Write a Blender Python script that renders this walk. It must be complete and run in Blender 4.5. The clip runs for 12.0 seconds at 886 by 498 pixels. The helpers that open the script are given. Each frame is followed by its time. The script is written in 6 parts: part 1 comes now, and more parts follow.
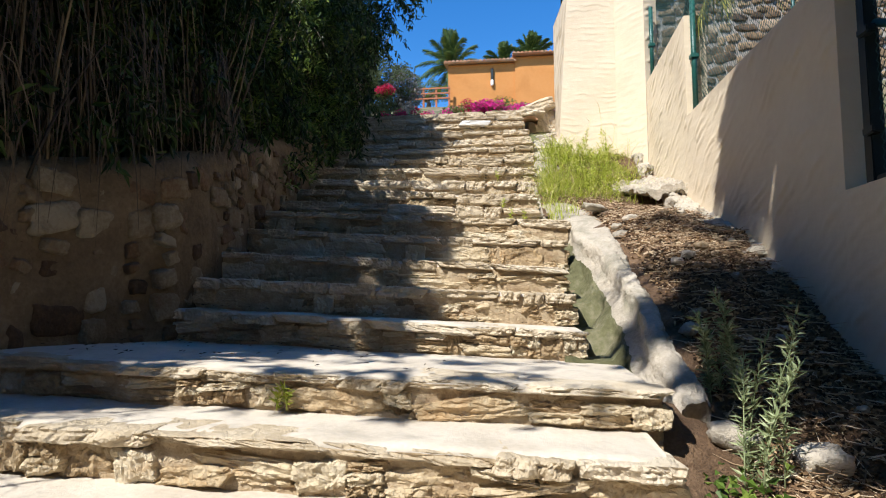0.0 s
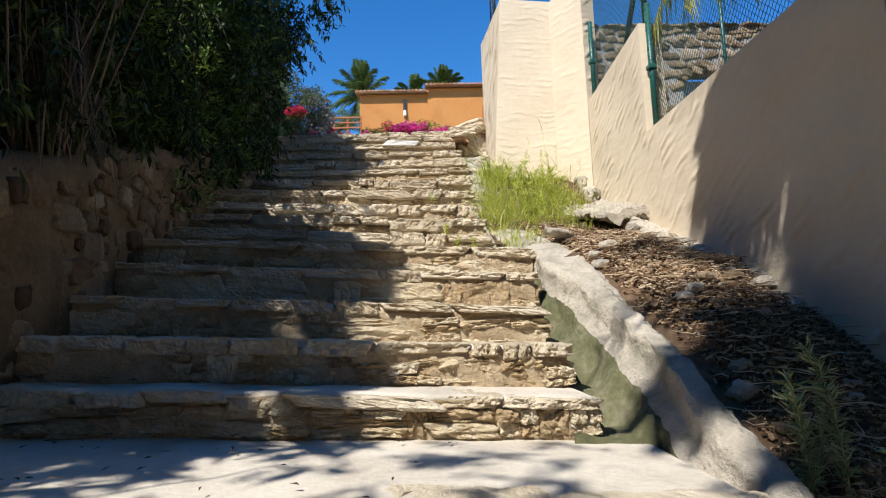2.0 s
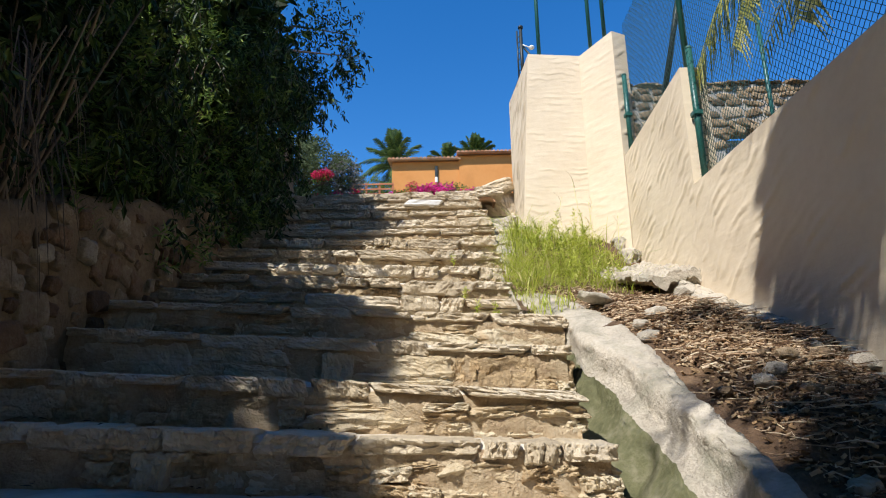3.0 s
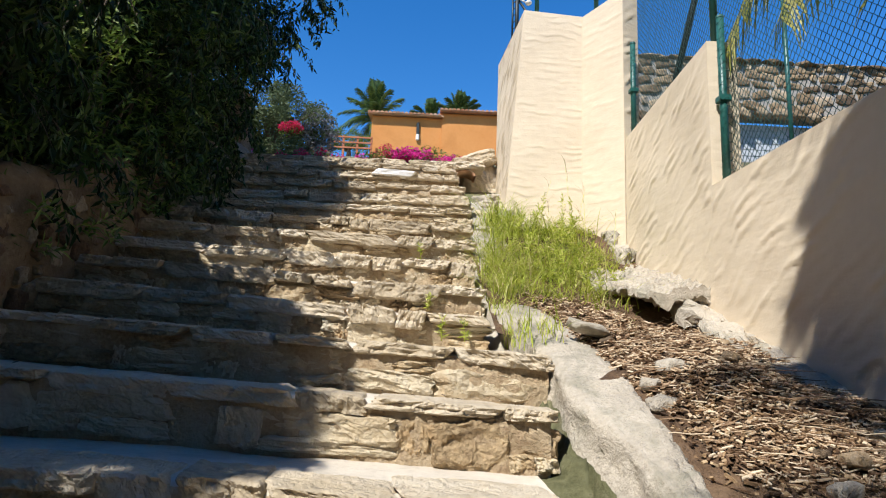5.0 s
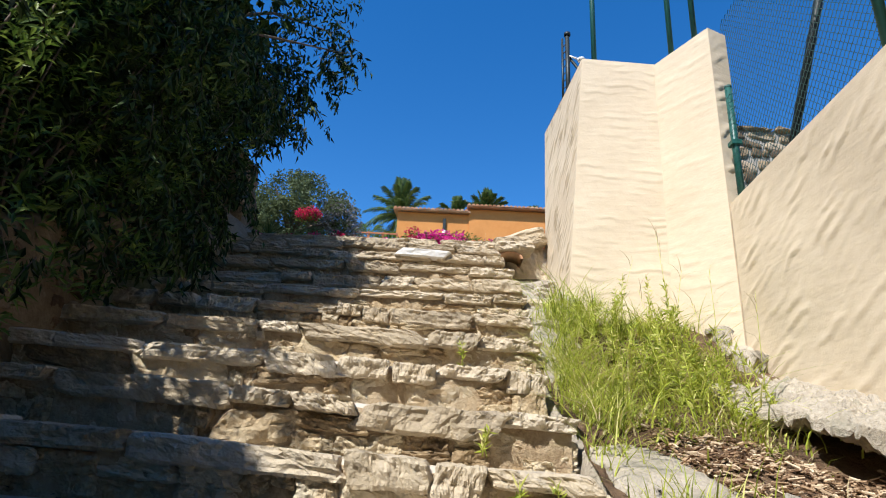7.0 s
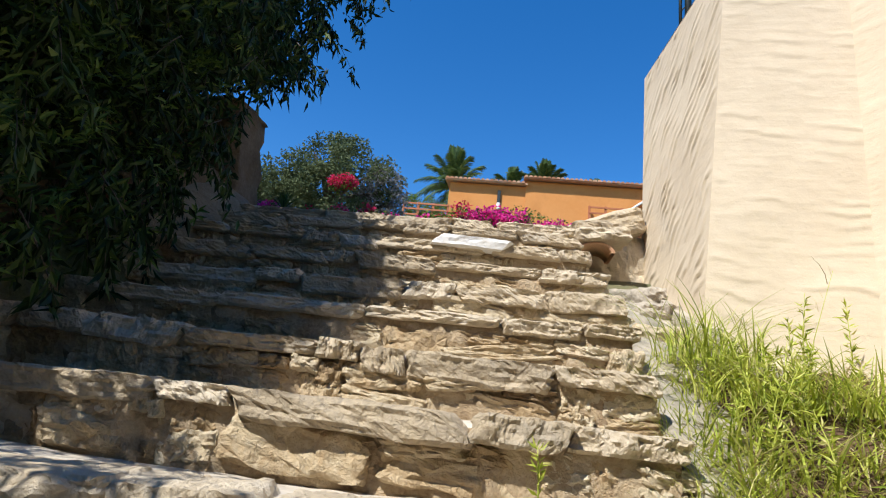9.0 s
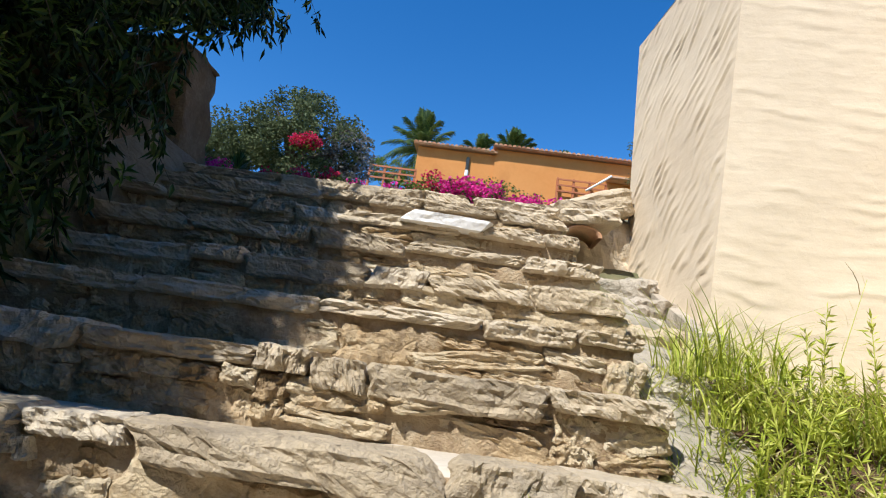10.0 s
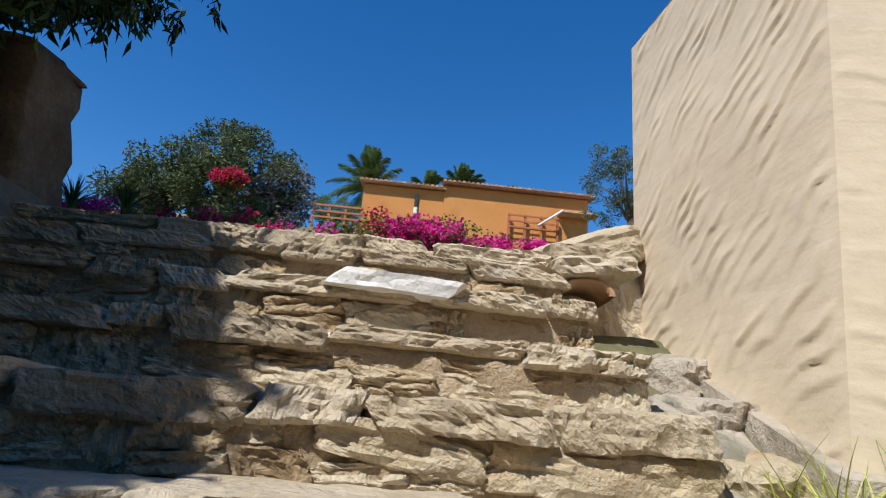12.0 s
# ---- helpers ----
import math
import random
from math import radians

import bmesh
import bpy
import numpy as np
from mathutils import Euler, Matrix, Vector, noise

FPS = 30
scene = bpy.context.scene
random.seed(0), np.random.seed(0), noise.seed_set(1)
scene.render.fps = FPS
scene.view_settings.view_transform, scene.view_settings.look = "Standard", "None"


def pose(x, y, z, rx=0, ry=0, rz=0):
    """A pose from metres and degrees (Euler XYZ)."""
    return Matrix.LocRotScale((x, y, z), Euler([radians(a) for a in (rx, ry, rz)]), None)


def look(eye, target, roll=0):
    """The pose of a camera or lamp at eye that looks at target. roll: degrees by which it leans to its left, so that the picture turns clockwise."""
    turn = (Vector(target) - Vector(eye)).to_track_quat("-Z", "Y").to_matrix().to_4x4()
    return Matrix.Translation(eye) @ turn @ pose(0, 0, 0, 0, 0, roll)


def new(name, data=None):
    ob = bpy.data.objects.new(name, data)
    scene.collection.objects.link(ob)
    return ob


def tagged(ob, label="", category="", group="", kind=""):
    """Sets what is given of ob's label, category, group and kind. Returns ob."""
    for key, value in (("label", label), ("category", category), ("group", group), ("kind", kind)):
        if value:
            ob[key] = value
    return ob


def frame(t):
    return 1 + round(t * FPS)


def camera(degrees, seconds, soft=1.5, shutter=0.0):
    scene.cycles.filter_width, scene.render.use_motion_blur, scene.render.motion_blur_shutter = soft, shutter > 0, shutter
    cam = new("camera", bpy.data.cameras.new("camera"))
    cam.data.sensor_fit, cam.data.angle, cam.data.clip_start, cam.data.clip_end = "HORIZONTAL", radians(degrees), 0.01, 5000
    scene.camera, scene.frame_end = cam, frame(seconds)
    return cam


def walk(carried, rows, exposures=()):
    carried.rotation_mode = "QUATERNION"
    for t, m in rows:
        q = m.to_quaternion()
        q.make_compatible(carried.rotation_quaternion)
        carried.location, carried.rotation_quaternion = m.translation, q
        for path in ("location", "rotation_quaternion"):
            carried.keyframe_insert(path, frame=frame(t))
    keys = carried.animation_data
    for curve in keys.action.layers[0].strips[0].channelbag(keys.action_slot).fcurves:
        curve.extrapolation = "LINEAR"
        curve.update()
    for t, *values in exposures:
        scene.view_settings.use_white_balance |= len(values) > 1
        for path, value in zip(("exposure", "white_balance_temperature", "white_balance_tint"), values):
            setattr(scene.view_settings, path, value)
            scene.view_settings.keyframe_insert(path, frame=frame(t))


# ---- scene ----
cam = camera(73.8, 12.0, soft=1.1)
PATH = [
    (0, (0.789, -0.140, 1.005), (0.561, 1.840, 1.171), -0.2),
    (0.5, (0.658, 0.101, 1.139), (0.714, 2.099, 1.183), 2.8),
    (1, (0.588, 0.410, 1.124), (0.563, 2.410, 1.086), 2.8),
    (1.5, (0.467, 0.737, 1.157), (0.341, 2.729, 1.295), -0.8),
    (2, (0.441, 0.988, 1.125), (0.520, 2.967, 1.397), -1.9),
    (2.5, (0.490, 1.401, 1.060), (0.573, 3.371, 1.398), -2.6),
    (3, (0.596, 1.688, 1.211), (0.568, 3.625, 1.709), -0.9),
    (3.2, (0.597, 1.789, 1.251), (0.567, 3.700, 1.839), -2.9),
    (4.8, (0.667, 2.475, 1.619), (0.625, 4.428, 2.050), -0.3),
    (5, (0.684, 2.547, 1.738), (0.736, 4.515, 2.093), 2.4),
    (5.5, (0.724, 2.840, 1.836), (0.903, 4.770, 2.330), 0.2),
    (6, (0.743, 3.233, 2.020), (0.804, 5.169, 2.518), 1.6),
    (6.5, (0.652, 3.662, 2.007), (0.679, 5.577, 2.582), 5.0),
    (7, (0.547, 4.194, 2.030), (0.501, 6.075, 2.707), 3.3),
    (7.2, (0.548, 4.405, 2.109), (0.506, 6.270, 2.830), 3.1),
    (8.8, (0.477, 5.877, 2.757), (0.353, 7.787, 3.336), 7.5),
    (9, (0.455, 5.980, 2.798), (0.239, 7.885, 3.367), 6.7),
    (9.5, (0.372, 6.168, 2.890), (0.158, 8.127, 3.230), 7.5),
    (10, (0.350, 6.439, 3.023), (0.268, 8.381, 3.493), 8.1),
    (10.5, (0.367, 6.742, 3.220), (0.371, 8.702, 3.618), 6.0),
    (11, (0.288, 7.046, 3.308), (0.373, 8.962, 3.875), 4.6),
    (11.5, (0.272, 7.370, 3.337), (0.435, 9.217, 4.086), 5.9),
    (12, (0.285, 7.674, 3.491), (0.357, 9.578, 4.100), 5.2),
]
walk(cam, [(t, look(eye, target, roll)) for t, eye, target, roll in PATH], [(0.0, 0.17), (2.0, 0.02), (3.0, 0.03), (7.0, 0.05), (9.5, 0.0), (11.5, -0.16), (12.0, -0.34)])

# ---- light ----
SUN = Vector((-0.40, -0.50, 0.77)).normalized()
world = bpy.data.worlds.new("sky")
scene.world = world
world.use_nodes = True
wn = world.node_tree
wn.nodes.clear()
sky = wn.nodes.new("ShaderNodeTexSky")
sky.sky_type = "NISHITA"
sky.sun_disc = False
sky.sun_elevation = math.asin(SUN.z)
sky.sun_rotation = math.atan2(SUN.x, SUN.y)
sky.air_density, sky.dust_density, sky.ozone_density, sky.altitude = 1.0, 0.0, 3.0, 0
bg = wn.nodes.new("ShaderNodeBackground")
bg.inputs["Strength"].default_value = 0.147
wo = wn.nodes.new("ShaderNodeOutputWorld")
deep = wn.nodes.new("ShaderNodeHueSaturation")
deep.inputs["Hue"].default_value = 0.506
deep.inputs["Saturation"].default_value, deep.inputs["Value"].default_value = 1.36, 1.32
wn.links.new(sky.outputs[0], deep.inputs["Color"])
wn.links.new(deep.outputs[0], bg.inputs[0])
wn.links.new(bg.outputs[0], wo.inputs[0])
sun = new("sun", bpy.data.lights.new("sun", "SUN"))
sun.data.energy, sun.data.angle, sun.data.color = 6.9, radians(0.55), (1.0, 0.985, 0.955)
sun.matrix_world = look(SUN * 30, (0, 0, 0))


# ---- materials ----
def material(name, stops, scale=3.0, fine=40.0, rough=0.85, bump=0.4, bump_scale=25.0, relief=0.02, vary=0.0, stain=None, stain_scale=1.2,
             stain_cut=(0.5, 0.7), cracks=0.0, crack_scale=6.0, ripple=0.0, translucent=0.0, stretch=(1, 1, 1), metal=0.0, island=0.0, spec=0.3):
    """A procedural surface: colour stops mixed by two scales of noise, stains, cracks and relief, all at real size."""
    m = bpy.data.materials.new(name)
    m.use_nodes = True
    t = m.node_tree
    t.nodes.clear()
    add, link = t.nodes.new, t.links.new
    out, bsdf = add("ShaderNodeOutputMaterial"), add("ShaderNodeBsdfPrincipled")
    bsdf.inputs["Roughness"].default_value, bsdf.inputs["Metallic"].default_value = rough, metal
    bsdf.inputs["Specular IOR Level"].default_value = spec
    geo, mp = add("ShaderNodeNewGeometry"), add("ShaderNodeMapping")
    link(geo.outputs["Position"], mp.inputs["Vector"])
    mp.inputs["Scale"].default_value = stretch

    def noise_at(s, detail=5.0, rough_=0.6, distort=0.0):
        n = add("ShaderNodeTexNoise")
        n.inputs["Scale"].default_value, n.inputs["Detail"].default_value = s, detail
        n.inputs["Roughness"].default_value, n.inputs["Distortion"].default_value = rough_, distort
        link(mp.outputs[0], n.inputs["Vector"])
        return n.outputs["Fac"]

    def mth(op, a, b):
        n = add("ShaderNodeMath")
        n.operation = op
        for k, v in enumerate((a, b)):
            if isinstance(v, (int, float)):
                n.inputs[k].default_value = v
            else:
                link(v, n.inputs[k])
        return n.outputs[0]

    big, small = noise_at(scale), noise_at(fine, 4.0)
    fac = mth("ADD", mth("MULTIPLY", big, 0.65), mth("MULTIPLY", small, 0.35))
    if vary:
        oi = add("ShaderNodeObjectInfo")
        fac = mth("ADD", fac, mth("MULTIPLY", mth("SUBTRACT", oi.outputs["Random"], 0.5), vary))
    if island:
        fac = mth("ADD", fac, mth("MULTIPLY", mth("SUBTRACT", geo.outputs["Random Per Island"], 0.5), island))
    ramp = add("ShaderNodeValToRGB")
    els = ramp.color_ramp.elements
    while len(els) < len(stops):
        els.new(0.5)
    for e, (p, c) in zip(els, stops):
        e.position, e.color = p, (*c, 1)
    link(fac, ramp.inputs[0])
    colour = ramp.outputs[0]
    if stain:
        r2 = add("ShaderNodeMapRange")
        r2.inputs["From Min"].default_value, r2.inputs["From Max"].default_value = stain_cut
        link(noise_at(stain_scale, 6.0, 0.65, 0.6), r2.inputs["Value"])
        mix = add("ShaderNodeMix")
        mix.data_type = "RGBA"
        link(r2.outputs[0], mix.inputs["Factor"])
        link(colour, mix.inputs["A"])
        mix.inputs["B"].default_value = (*stain, 1)
        colour = mix.outputs["Result"]
    link(colour, bsdf.inputs["Base Color"])
    height = mth("ADD", mth("MULTIPLY", noise_at(bump_scale, 8.0, 0.65), 1.0), mth("MULTIPLY", noise_at(bump_scale * 4.5, 3.0), 0.3))
    if cracks:
        v = add("ShaderNodeTexVoronoi")
        v.feature = "DISTANCE_TO_EDGE"
        v.inputs["Scale"].default_value = crack_scale
        warp = add("ShaderNodeMix")
        warp.data_type = "VECTOR"
        warp.inputs["Factor"].default_value = 0.25
        nc = add("ShaderNodeTexNoise")
        nc.inputs["Scale"].default_value = 5.0
        link(mp.outputs[0], nc.inputs["Vector"])
        link(mp.outputs[0], warp.inputs["A"])
        link(nc.outputs["Color"], warp.inputs["B"])
        link(warp.outputs["Result"], v.inputs["Vector"])
        r3 = add("ShaderNodeMapRange")
        r3.inputs["From Min"].default_value, r3.inputs["From Max"].default_value = 0.0, 0.06
        link(v.outputs["Distance"], r3.inputs["Value"])
        height = mth("ADD", height, mth("MULTIPLY", r3.outputs[0], cracks))
    if ripple:
        w = add("ShaderNodeTexNoise")
        w.inputs["Scale"].default_value, w.inputs["Detail"].default_value = 4.0, 2.0
        mp2 = add("ShaderNodeMapping")
        mp2.inputs["Scale"].default_value, mp2.inputs["Rotation"].default_value = (0.8, 0.8, 4.5), (0.35, 0.0, 0.0)
        link(geo.outputs["Position"], mp2.inputs["Vector"])
        link(mp2.outputs[0], w.inputs["Vector"])
        height = mth("ADD", height, mth("MULTIPLY", w.outputs["Fac"], ripple))
    b = add("ShaderNodeBump")
    b.inputs["Strength"].default_value, b.inputs["Distance"].default_value = bump, relief
    link(height, b.inputs["Height"])
    link(b.outputs[0], bsdf.inputs["Normal"])
    surf = bsdf.outputs[0]
    if translucent:
        tr, ms = add("ShaderNodeBsdfTranslucent"), add("ShaderNodeMixShader")
        link(colour, tr.inputs["Color"])
        ms.inputs[0].default_value = translucent
        link(surf, ms.inputs[1])
        link(tr.outputs[0], ms.inputs[2])
        surf = ms.outputs[0]
    link(surf, out.inputs["Surface"])
    return m


STONE = material("limestone", [(0.22, (0.24, 0.165, 0.09)), (0.40, (0.48, 0.35, 0.20)), (0.55, (0.59, 0.475, 0.31)), (0.78, (0.67, 0.58, 0.425))],
                 scale=5, fine=45, bump=1.0, bump_scale=26, relief=0.03, vary=0.42, stain=(0.45, 0.28, 0.13), stain_scale=3.0, stain_cut=(0.56, 0.75), cracks=0.2, crack_scale=5)
SLAB = material("slab_limestone", [(0.22, (0.31, 0.25, 0.175)), (0.45, (0.51, 0.41, 0.275)), (0.6, (0.60, 0.50, 0.36)), (0.8, (0.67, 0.585, 0.45))],
                scale=4, fine=40, bump=1.0, bump_scale=22, relief=0.026, vary=0.3, stain=(0.36, 0.31, 0.24), stain_scale=2.5, stain_cut=(0.55, 0.8), cracks=0.25, crack_scale=3)
WHITE_STONE = material("pale_limestone", [(0.3, (0.62, 0.59, 0.54)), (0.7, (0.78, 0.76, 0.72))], scale=6, bump=0.7, bump_scale=18)
MORTAR = material("earth_mortar", [(0.3, (0.26, 0.165, 0.09)), (0.48, (0.47, 0.35, 0.215)), (0.7, (0.59, 0.48, 0.33))], scale=6, fine=60, bump=1.0, bump_scale=26, relief=0.03)
TREAD = material("worn_concrete", [(0.3, (0.428, 0.367, 0.282)), (0.5, (0.561, 0.492, 0.396)), (0.7, (0.643, 0.579, 0.475))], scale=2.5, fine=35, bump=0.5, bump_scale=30, relief=0.012,
                 stain=(0.36, 0.32, 0.26), stain_scale=2.2, stain_cut=(0.55, 0.75), cracks=0.15, crack_scale=1.8)
PLASTER = material("cream_plaster", [(0.3, (0.63, 0.515, 0.37)), (0.7, (0.71, 0.60, 0.445))], scale=1.2, fine=14, rough=0.9, bump=0.35, bump_scale=10, relief=0.012, ripple=0.9, spec=0.15,
                   stain=(0.62, 0.53, 0.41), stain_scale=1.4, stain_cut=(0.62, 0.85))
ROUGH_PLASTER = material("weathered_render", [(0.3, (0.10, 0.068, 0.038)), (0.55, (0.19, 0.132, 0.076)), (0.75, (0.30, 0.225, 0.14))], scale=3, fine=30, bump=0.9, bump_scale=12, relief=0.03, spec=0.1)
CONCRETE = material("grey_concrete", [(0.3, (0.326, 0.280, 0.220)), (0.55, (0.490, 0.425, 0.334)), (0.75, (0.612, 0.540, 0.440))], scale=4, fine=50, bump=0.9, bump_scale=16, relief=0.035,
                    stain=(0.22, 0.21, 0.15), stain_scale=3.5, stain_cut=(0.5, 0.72))
MOSS = material("mossy_concrete", [(0.35, (0.06, 0.06, 0.025)), (0.5, (0.12, 0.115, 0.055)), (0.62, (0.20, 0.18, 0.11)), (0.8, (0.34, 0.31, 0.23))], scale=3, fine=25, bump=0.7, bump_scale=20, relief=0.02)
SOIL = material("dry_soil", [(0.3, (0.071, 0.043, 0.026)), (0.5, (0.163, 0.097, 0.053)), (0.7, (0.286, 0.183, 0.106))], scale=5, fine=50, bump=1.0, bump_scale=24, relief=0.05)
GROUND = material("hillside_earth", [(0.3, (0.09, 0.07, 0.04)), (0.5, (0.20, 0.15, 0.09)), (0.7, (0.30, 0.24, 0.15))], scale=0.7, fine=9, bump=0.8, bump_scale=6, relief=0.08,
                  stain=(0.10, 0.12, 0.05), stain_scale=0.4, stain_cut=(0.45, 0.6))
MULCH = material("bark_chip", [(0.2, (0.051, 0.029, 0.016)), (0.45, (0.153, 0.087, 0.044)), (0.72, (0.347, 0.222, 0.114)), (0.95, (0.530, 0.386, 0.229))], scale=8, fine=60, bump=0.5, bump_scale=60, island=0.9)
LITTER = material("dry_litter", [(0.2, (0.15, 0.085, 0.045)), (0.5, (0.42, 0.28, 0.165)), (0.85, (0.68, 0.54, 0.37))], scale=8, fine=60, bump=0.4, bump_scale=60, island=0.9)
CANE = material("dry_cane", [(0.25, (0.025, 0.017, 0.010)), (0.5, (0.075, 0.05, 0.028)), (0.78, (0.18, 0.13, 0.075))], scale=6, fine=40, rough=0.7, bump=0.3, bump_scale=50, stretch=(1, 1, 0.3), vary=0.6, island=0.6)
LEAF = material("dark_green_leaf", [(0.15, (0.012, 0.021, 0.005)), (0.45, (0.024, 0.044, 0.010)), (0.7, (0.045, 0.078, 0.017)), (0.92, (0.11, 0.15, 0.035))], scale=1.5, fine=20, rough=0.5, bump=0.1,
                translucent=0.14, island=0.7, spec=0.18)
BRIGHT_LEAF = material("fresh_green_leaf", [(0.15, (0.045, 0.085, 0.014)), (0.5, (0.10, 0.17, 0.026)), (0.85, (0.24, 0.31, 0.06))], scale=2, fine=20, rough=0.5, bump=0.1, translucent=0.3, island=0.7)
OLIVE_LEAF = material("olive_leaf", [(0.15, (0.05, 0.068, 0.03)), (0.5, (0.11, 0.138, 0.062)), (0.85, (0.22, 0.25, 0.135))], scale=1, fine=9, rough=0.65, bump=0.1, translucent=0.2, island=0.4, spec=0.1)
GREY_LEAF = material("grey_leaf", [(0.2, (0.12, 0.12, 0.11)), (0.8, (0.27, 0.26, 0.25))], scale=1, fine=9, rough=0.6, bump=0.1, translucent=0.2, island=0.8)
GRASS = material("green_grass", [(0.1, (0.20, 0.26, 0.035)), (0.4, (0.40, 0.46, 0.055)), (0.7, (0.58, 0.60, 0.13)), (0.95, (0.68, 0.60, 0.30))], scale=2, fine=15, rough=0.55, bump=0.1, translucent=0.35, island=0.8)
DRY_GRASS = material("dry_grass", [(0.2, (0.32, 0.24, 0.12)), (0.8, (0.58, 0.48, 0.28))], scale=3, fine=20, rough=0.7, bump=0.1, translucent=0.3, island=0.8)
BARK = material("bark", [(0.3, (0.07, 0.05, 0.035)), (0.6, (0.16, 0.12, 0.09)), (0.8, (0.25, 0.20, 0.15))], scale=6, fine=40, bump=1.0, bump_scale=18, stretch=(1, 1, 0.35), relief=0.03)
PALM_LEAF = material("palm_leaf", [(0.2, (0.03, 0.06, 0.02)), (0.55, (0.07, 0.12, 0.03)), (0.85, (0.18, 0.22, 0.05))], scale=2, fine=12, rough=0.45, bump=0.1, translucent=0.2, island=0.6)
# Yellow-green palm leaf with its sunlit tone put into the colour.
PALM_SUNLIT = material("sunlit_palm_leaf", [(0.2, (0.20, 0.21, 0.04)), (0.55, (0.38, 0.36, 0.08)), (0.85, (0.58, 0.52, 0.20))], scale=2, fine=12, rough=0.45, bump=0.1, translucent=0.3, island=0.6)
MAGENTA = material("magenta_bract", [(0.2, (0.62, 0.015, 0.24)), (0.6, (0.82, 0.03, 0.34)), (0.9, (0.88, 0.12, 0.46))], scale=3, fine=20, rough=0.6, bump=0.1, translucent=0.35, island=0.7)
RED = material("red_bract", [(0.2, (0.50, 0.015, 0.06)), (0.6, (0.72, 0.03, 0.12)), (0.9, (0.80, 0.08, 0.20))], scale=3, fine=20, rough=0.6, bump=0.1, translucent=0.35, island=0.7)
ORANGE = material("orange_render", [(0.3, (0.52, 0.215, 0.065)), (0.7, (0.58, 0.265, 0.09))], scale=0.6, fine=6, rough=0.9, bump=0.3, bump_scale=8, stain=(0.45, 0.19, 0.06), stain_scale=0.5, stain_cut=(0.5, 0.8), spec=0.1)
TILE = material("terracotta_tile", [(0.2, (0.28, 0.12, 0.06)), (0.5, (0.46, 0.22, 0.12)), (0.8, (0.58, 0.36, 0.22))], scale=3, fine=20, bump=0.5, bump_scale=20, vary=0.5, stain=(0.30, 0.24, 0.18), stain_scale=2)
RAIL_WOOD = material("red_stained_wood", [(0.3, (0.32, 0.10, 0.04)), (0.7, (0.45, 0.16, 0.07))], scale=3, fine=40, rough=0.6, bump=0.3, bump_scale=40)
GREEN_METAL = material("green_coated_metal", [(0.3, (0.012, 0.075, 0.06)), (0.7, (0.02, 0.12, 0.10))], scale=8, fine=60, rough=0.4, bump=0.1, bump_scale=60, spec=0.5)
WIRE = material("green_coated_wire", [(0.3, (0.012, 0.05, 0.045)), (0.7, (0.02, 0.08, 0.07))], scale=8, fine=60, rough=0.5, bump=0.05)
BLACK_METAL = material("dark_metal", [(0.3, (0.008, 0.012, 0.012)), (0.7, (0.02, 0.03, 0.03))], scale=8, fine=60, rough=0.5, bump=0.1, spec=0.4)
RUBBLE = material("brown_rubble", [(0.22, (0.092, 0.063, 0.040)), (0.45, (0.224, 0.154, 0.088)), (0.6, (0.337, 0.241, 0.141)), (0.8, (0.428, 0.347, 0.246))], scale=5, fine=40, bump=0.9, bump_scale=14, relief=0.03, vary=0.5)
# Orange-brown stone darkened to put the left wall's shade into its colour.
SHADED_RUBBLE = material("shaded_rubble", [(0.2, (0.07, 0.04, 0.02)), (0.45, (0.15, 0.085, 0.042)), (0.65, (0.20, 0.145, 0.085)), (0.85, (0.30, 0.24, 0.16))], scale=5, fine=40, bump=0.9, bump_scale=14, relief=0.03, vary=0.7)
POINTING = material("pale_pointing", [(0.3, (0.28, 0.25, 0.21)), (0.7, (0.42, 0.39, 0.34))], scale=5, fine=40, bump=0.8, bump_scale=20, relief=0.02)
SHUTTER = material("grey_shutter", [(0.3, (0.40, 0.42, 0.45)), (0.7, (0.52, 0.54, 0.57))], scale=3, fine=30, rough=0.5, bump=0.1, bump_scale=30)
WHITE_PAINT = material("white_paint", [(0.3, (0.72, 0.70, 0.66)), (0.7, (0.82, 0.80, 0.76))], scale=3, fine=30, rough=0.7, bump=0.2, bump_scale=20)


# ---- building helpers ----
def thing(name, label="", category="", group="", kind="", at=(0, 0, 0)):
    ob = new(name)
    ob.location = at
    ob.empty_display_size = 0.1
    return tagged(ob, label, category, group, kind)


def place(ob, parent=None):
    if parent is not None:
        ob.parent = parent
        ob.matrix_parent_inverse = Matrix.Translation(-parent.location) if parent.parent is None else Matrix()
    return ob


def raw(name, verts, faces, mat, parent=None, label="", smooth=True, mats=None, index=None):
    me = bpy.data.meshes.new(name)
    me.from_pydata([tuple(map(float, v)) for v in verts], [], [tuple(map(int, f)) for f in faces])
    for m in (mats or [mat]):
        me.materials.append(m)
    if index is not None:
        me.polygons.foreach_set("material_index", np.asarray(index, dtype=np.int32))
    if smooth:
        me.polygons.foreach_set("use_smooth", [True] * len(me.polygons))
    me.update()
    ob = place(new(name, me), parent)
    if label:
        ob["label"] = label
    return ob


def part(name, bm, mat, parent=None, label="", smooth=False):
    me = bpy.data.meshes.new(name)
    bmesh.ops.recalc_face_normals(bm, faces=bm.faces)
    for f in bm.faces:
        f.smooth = smooth
    bm.to_mesh(me)
    bm.free()
    me.materials.append(mat)
    ob = place(new(name, me), parent)
    if label:
        ob["label"] = label
    return ob


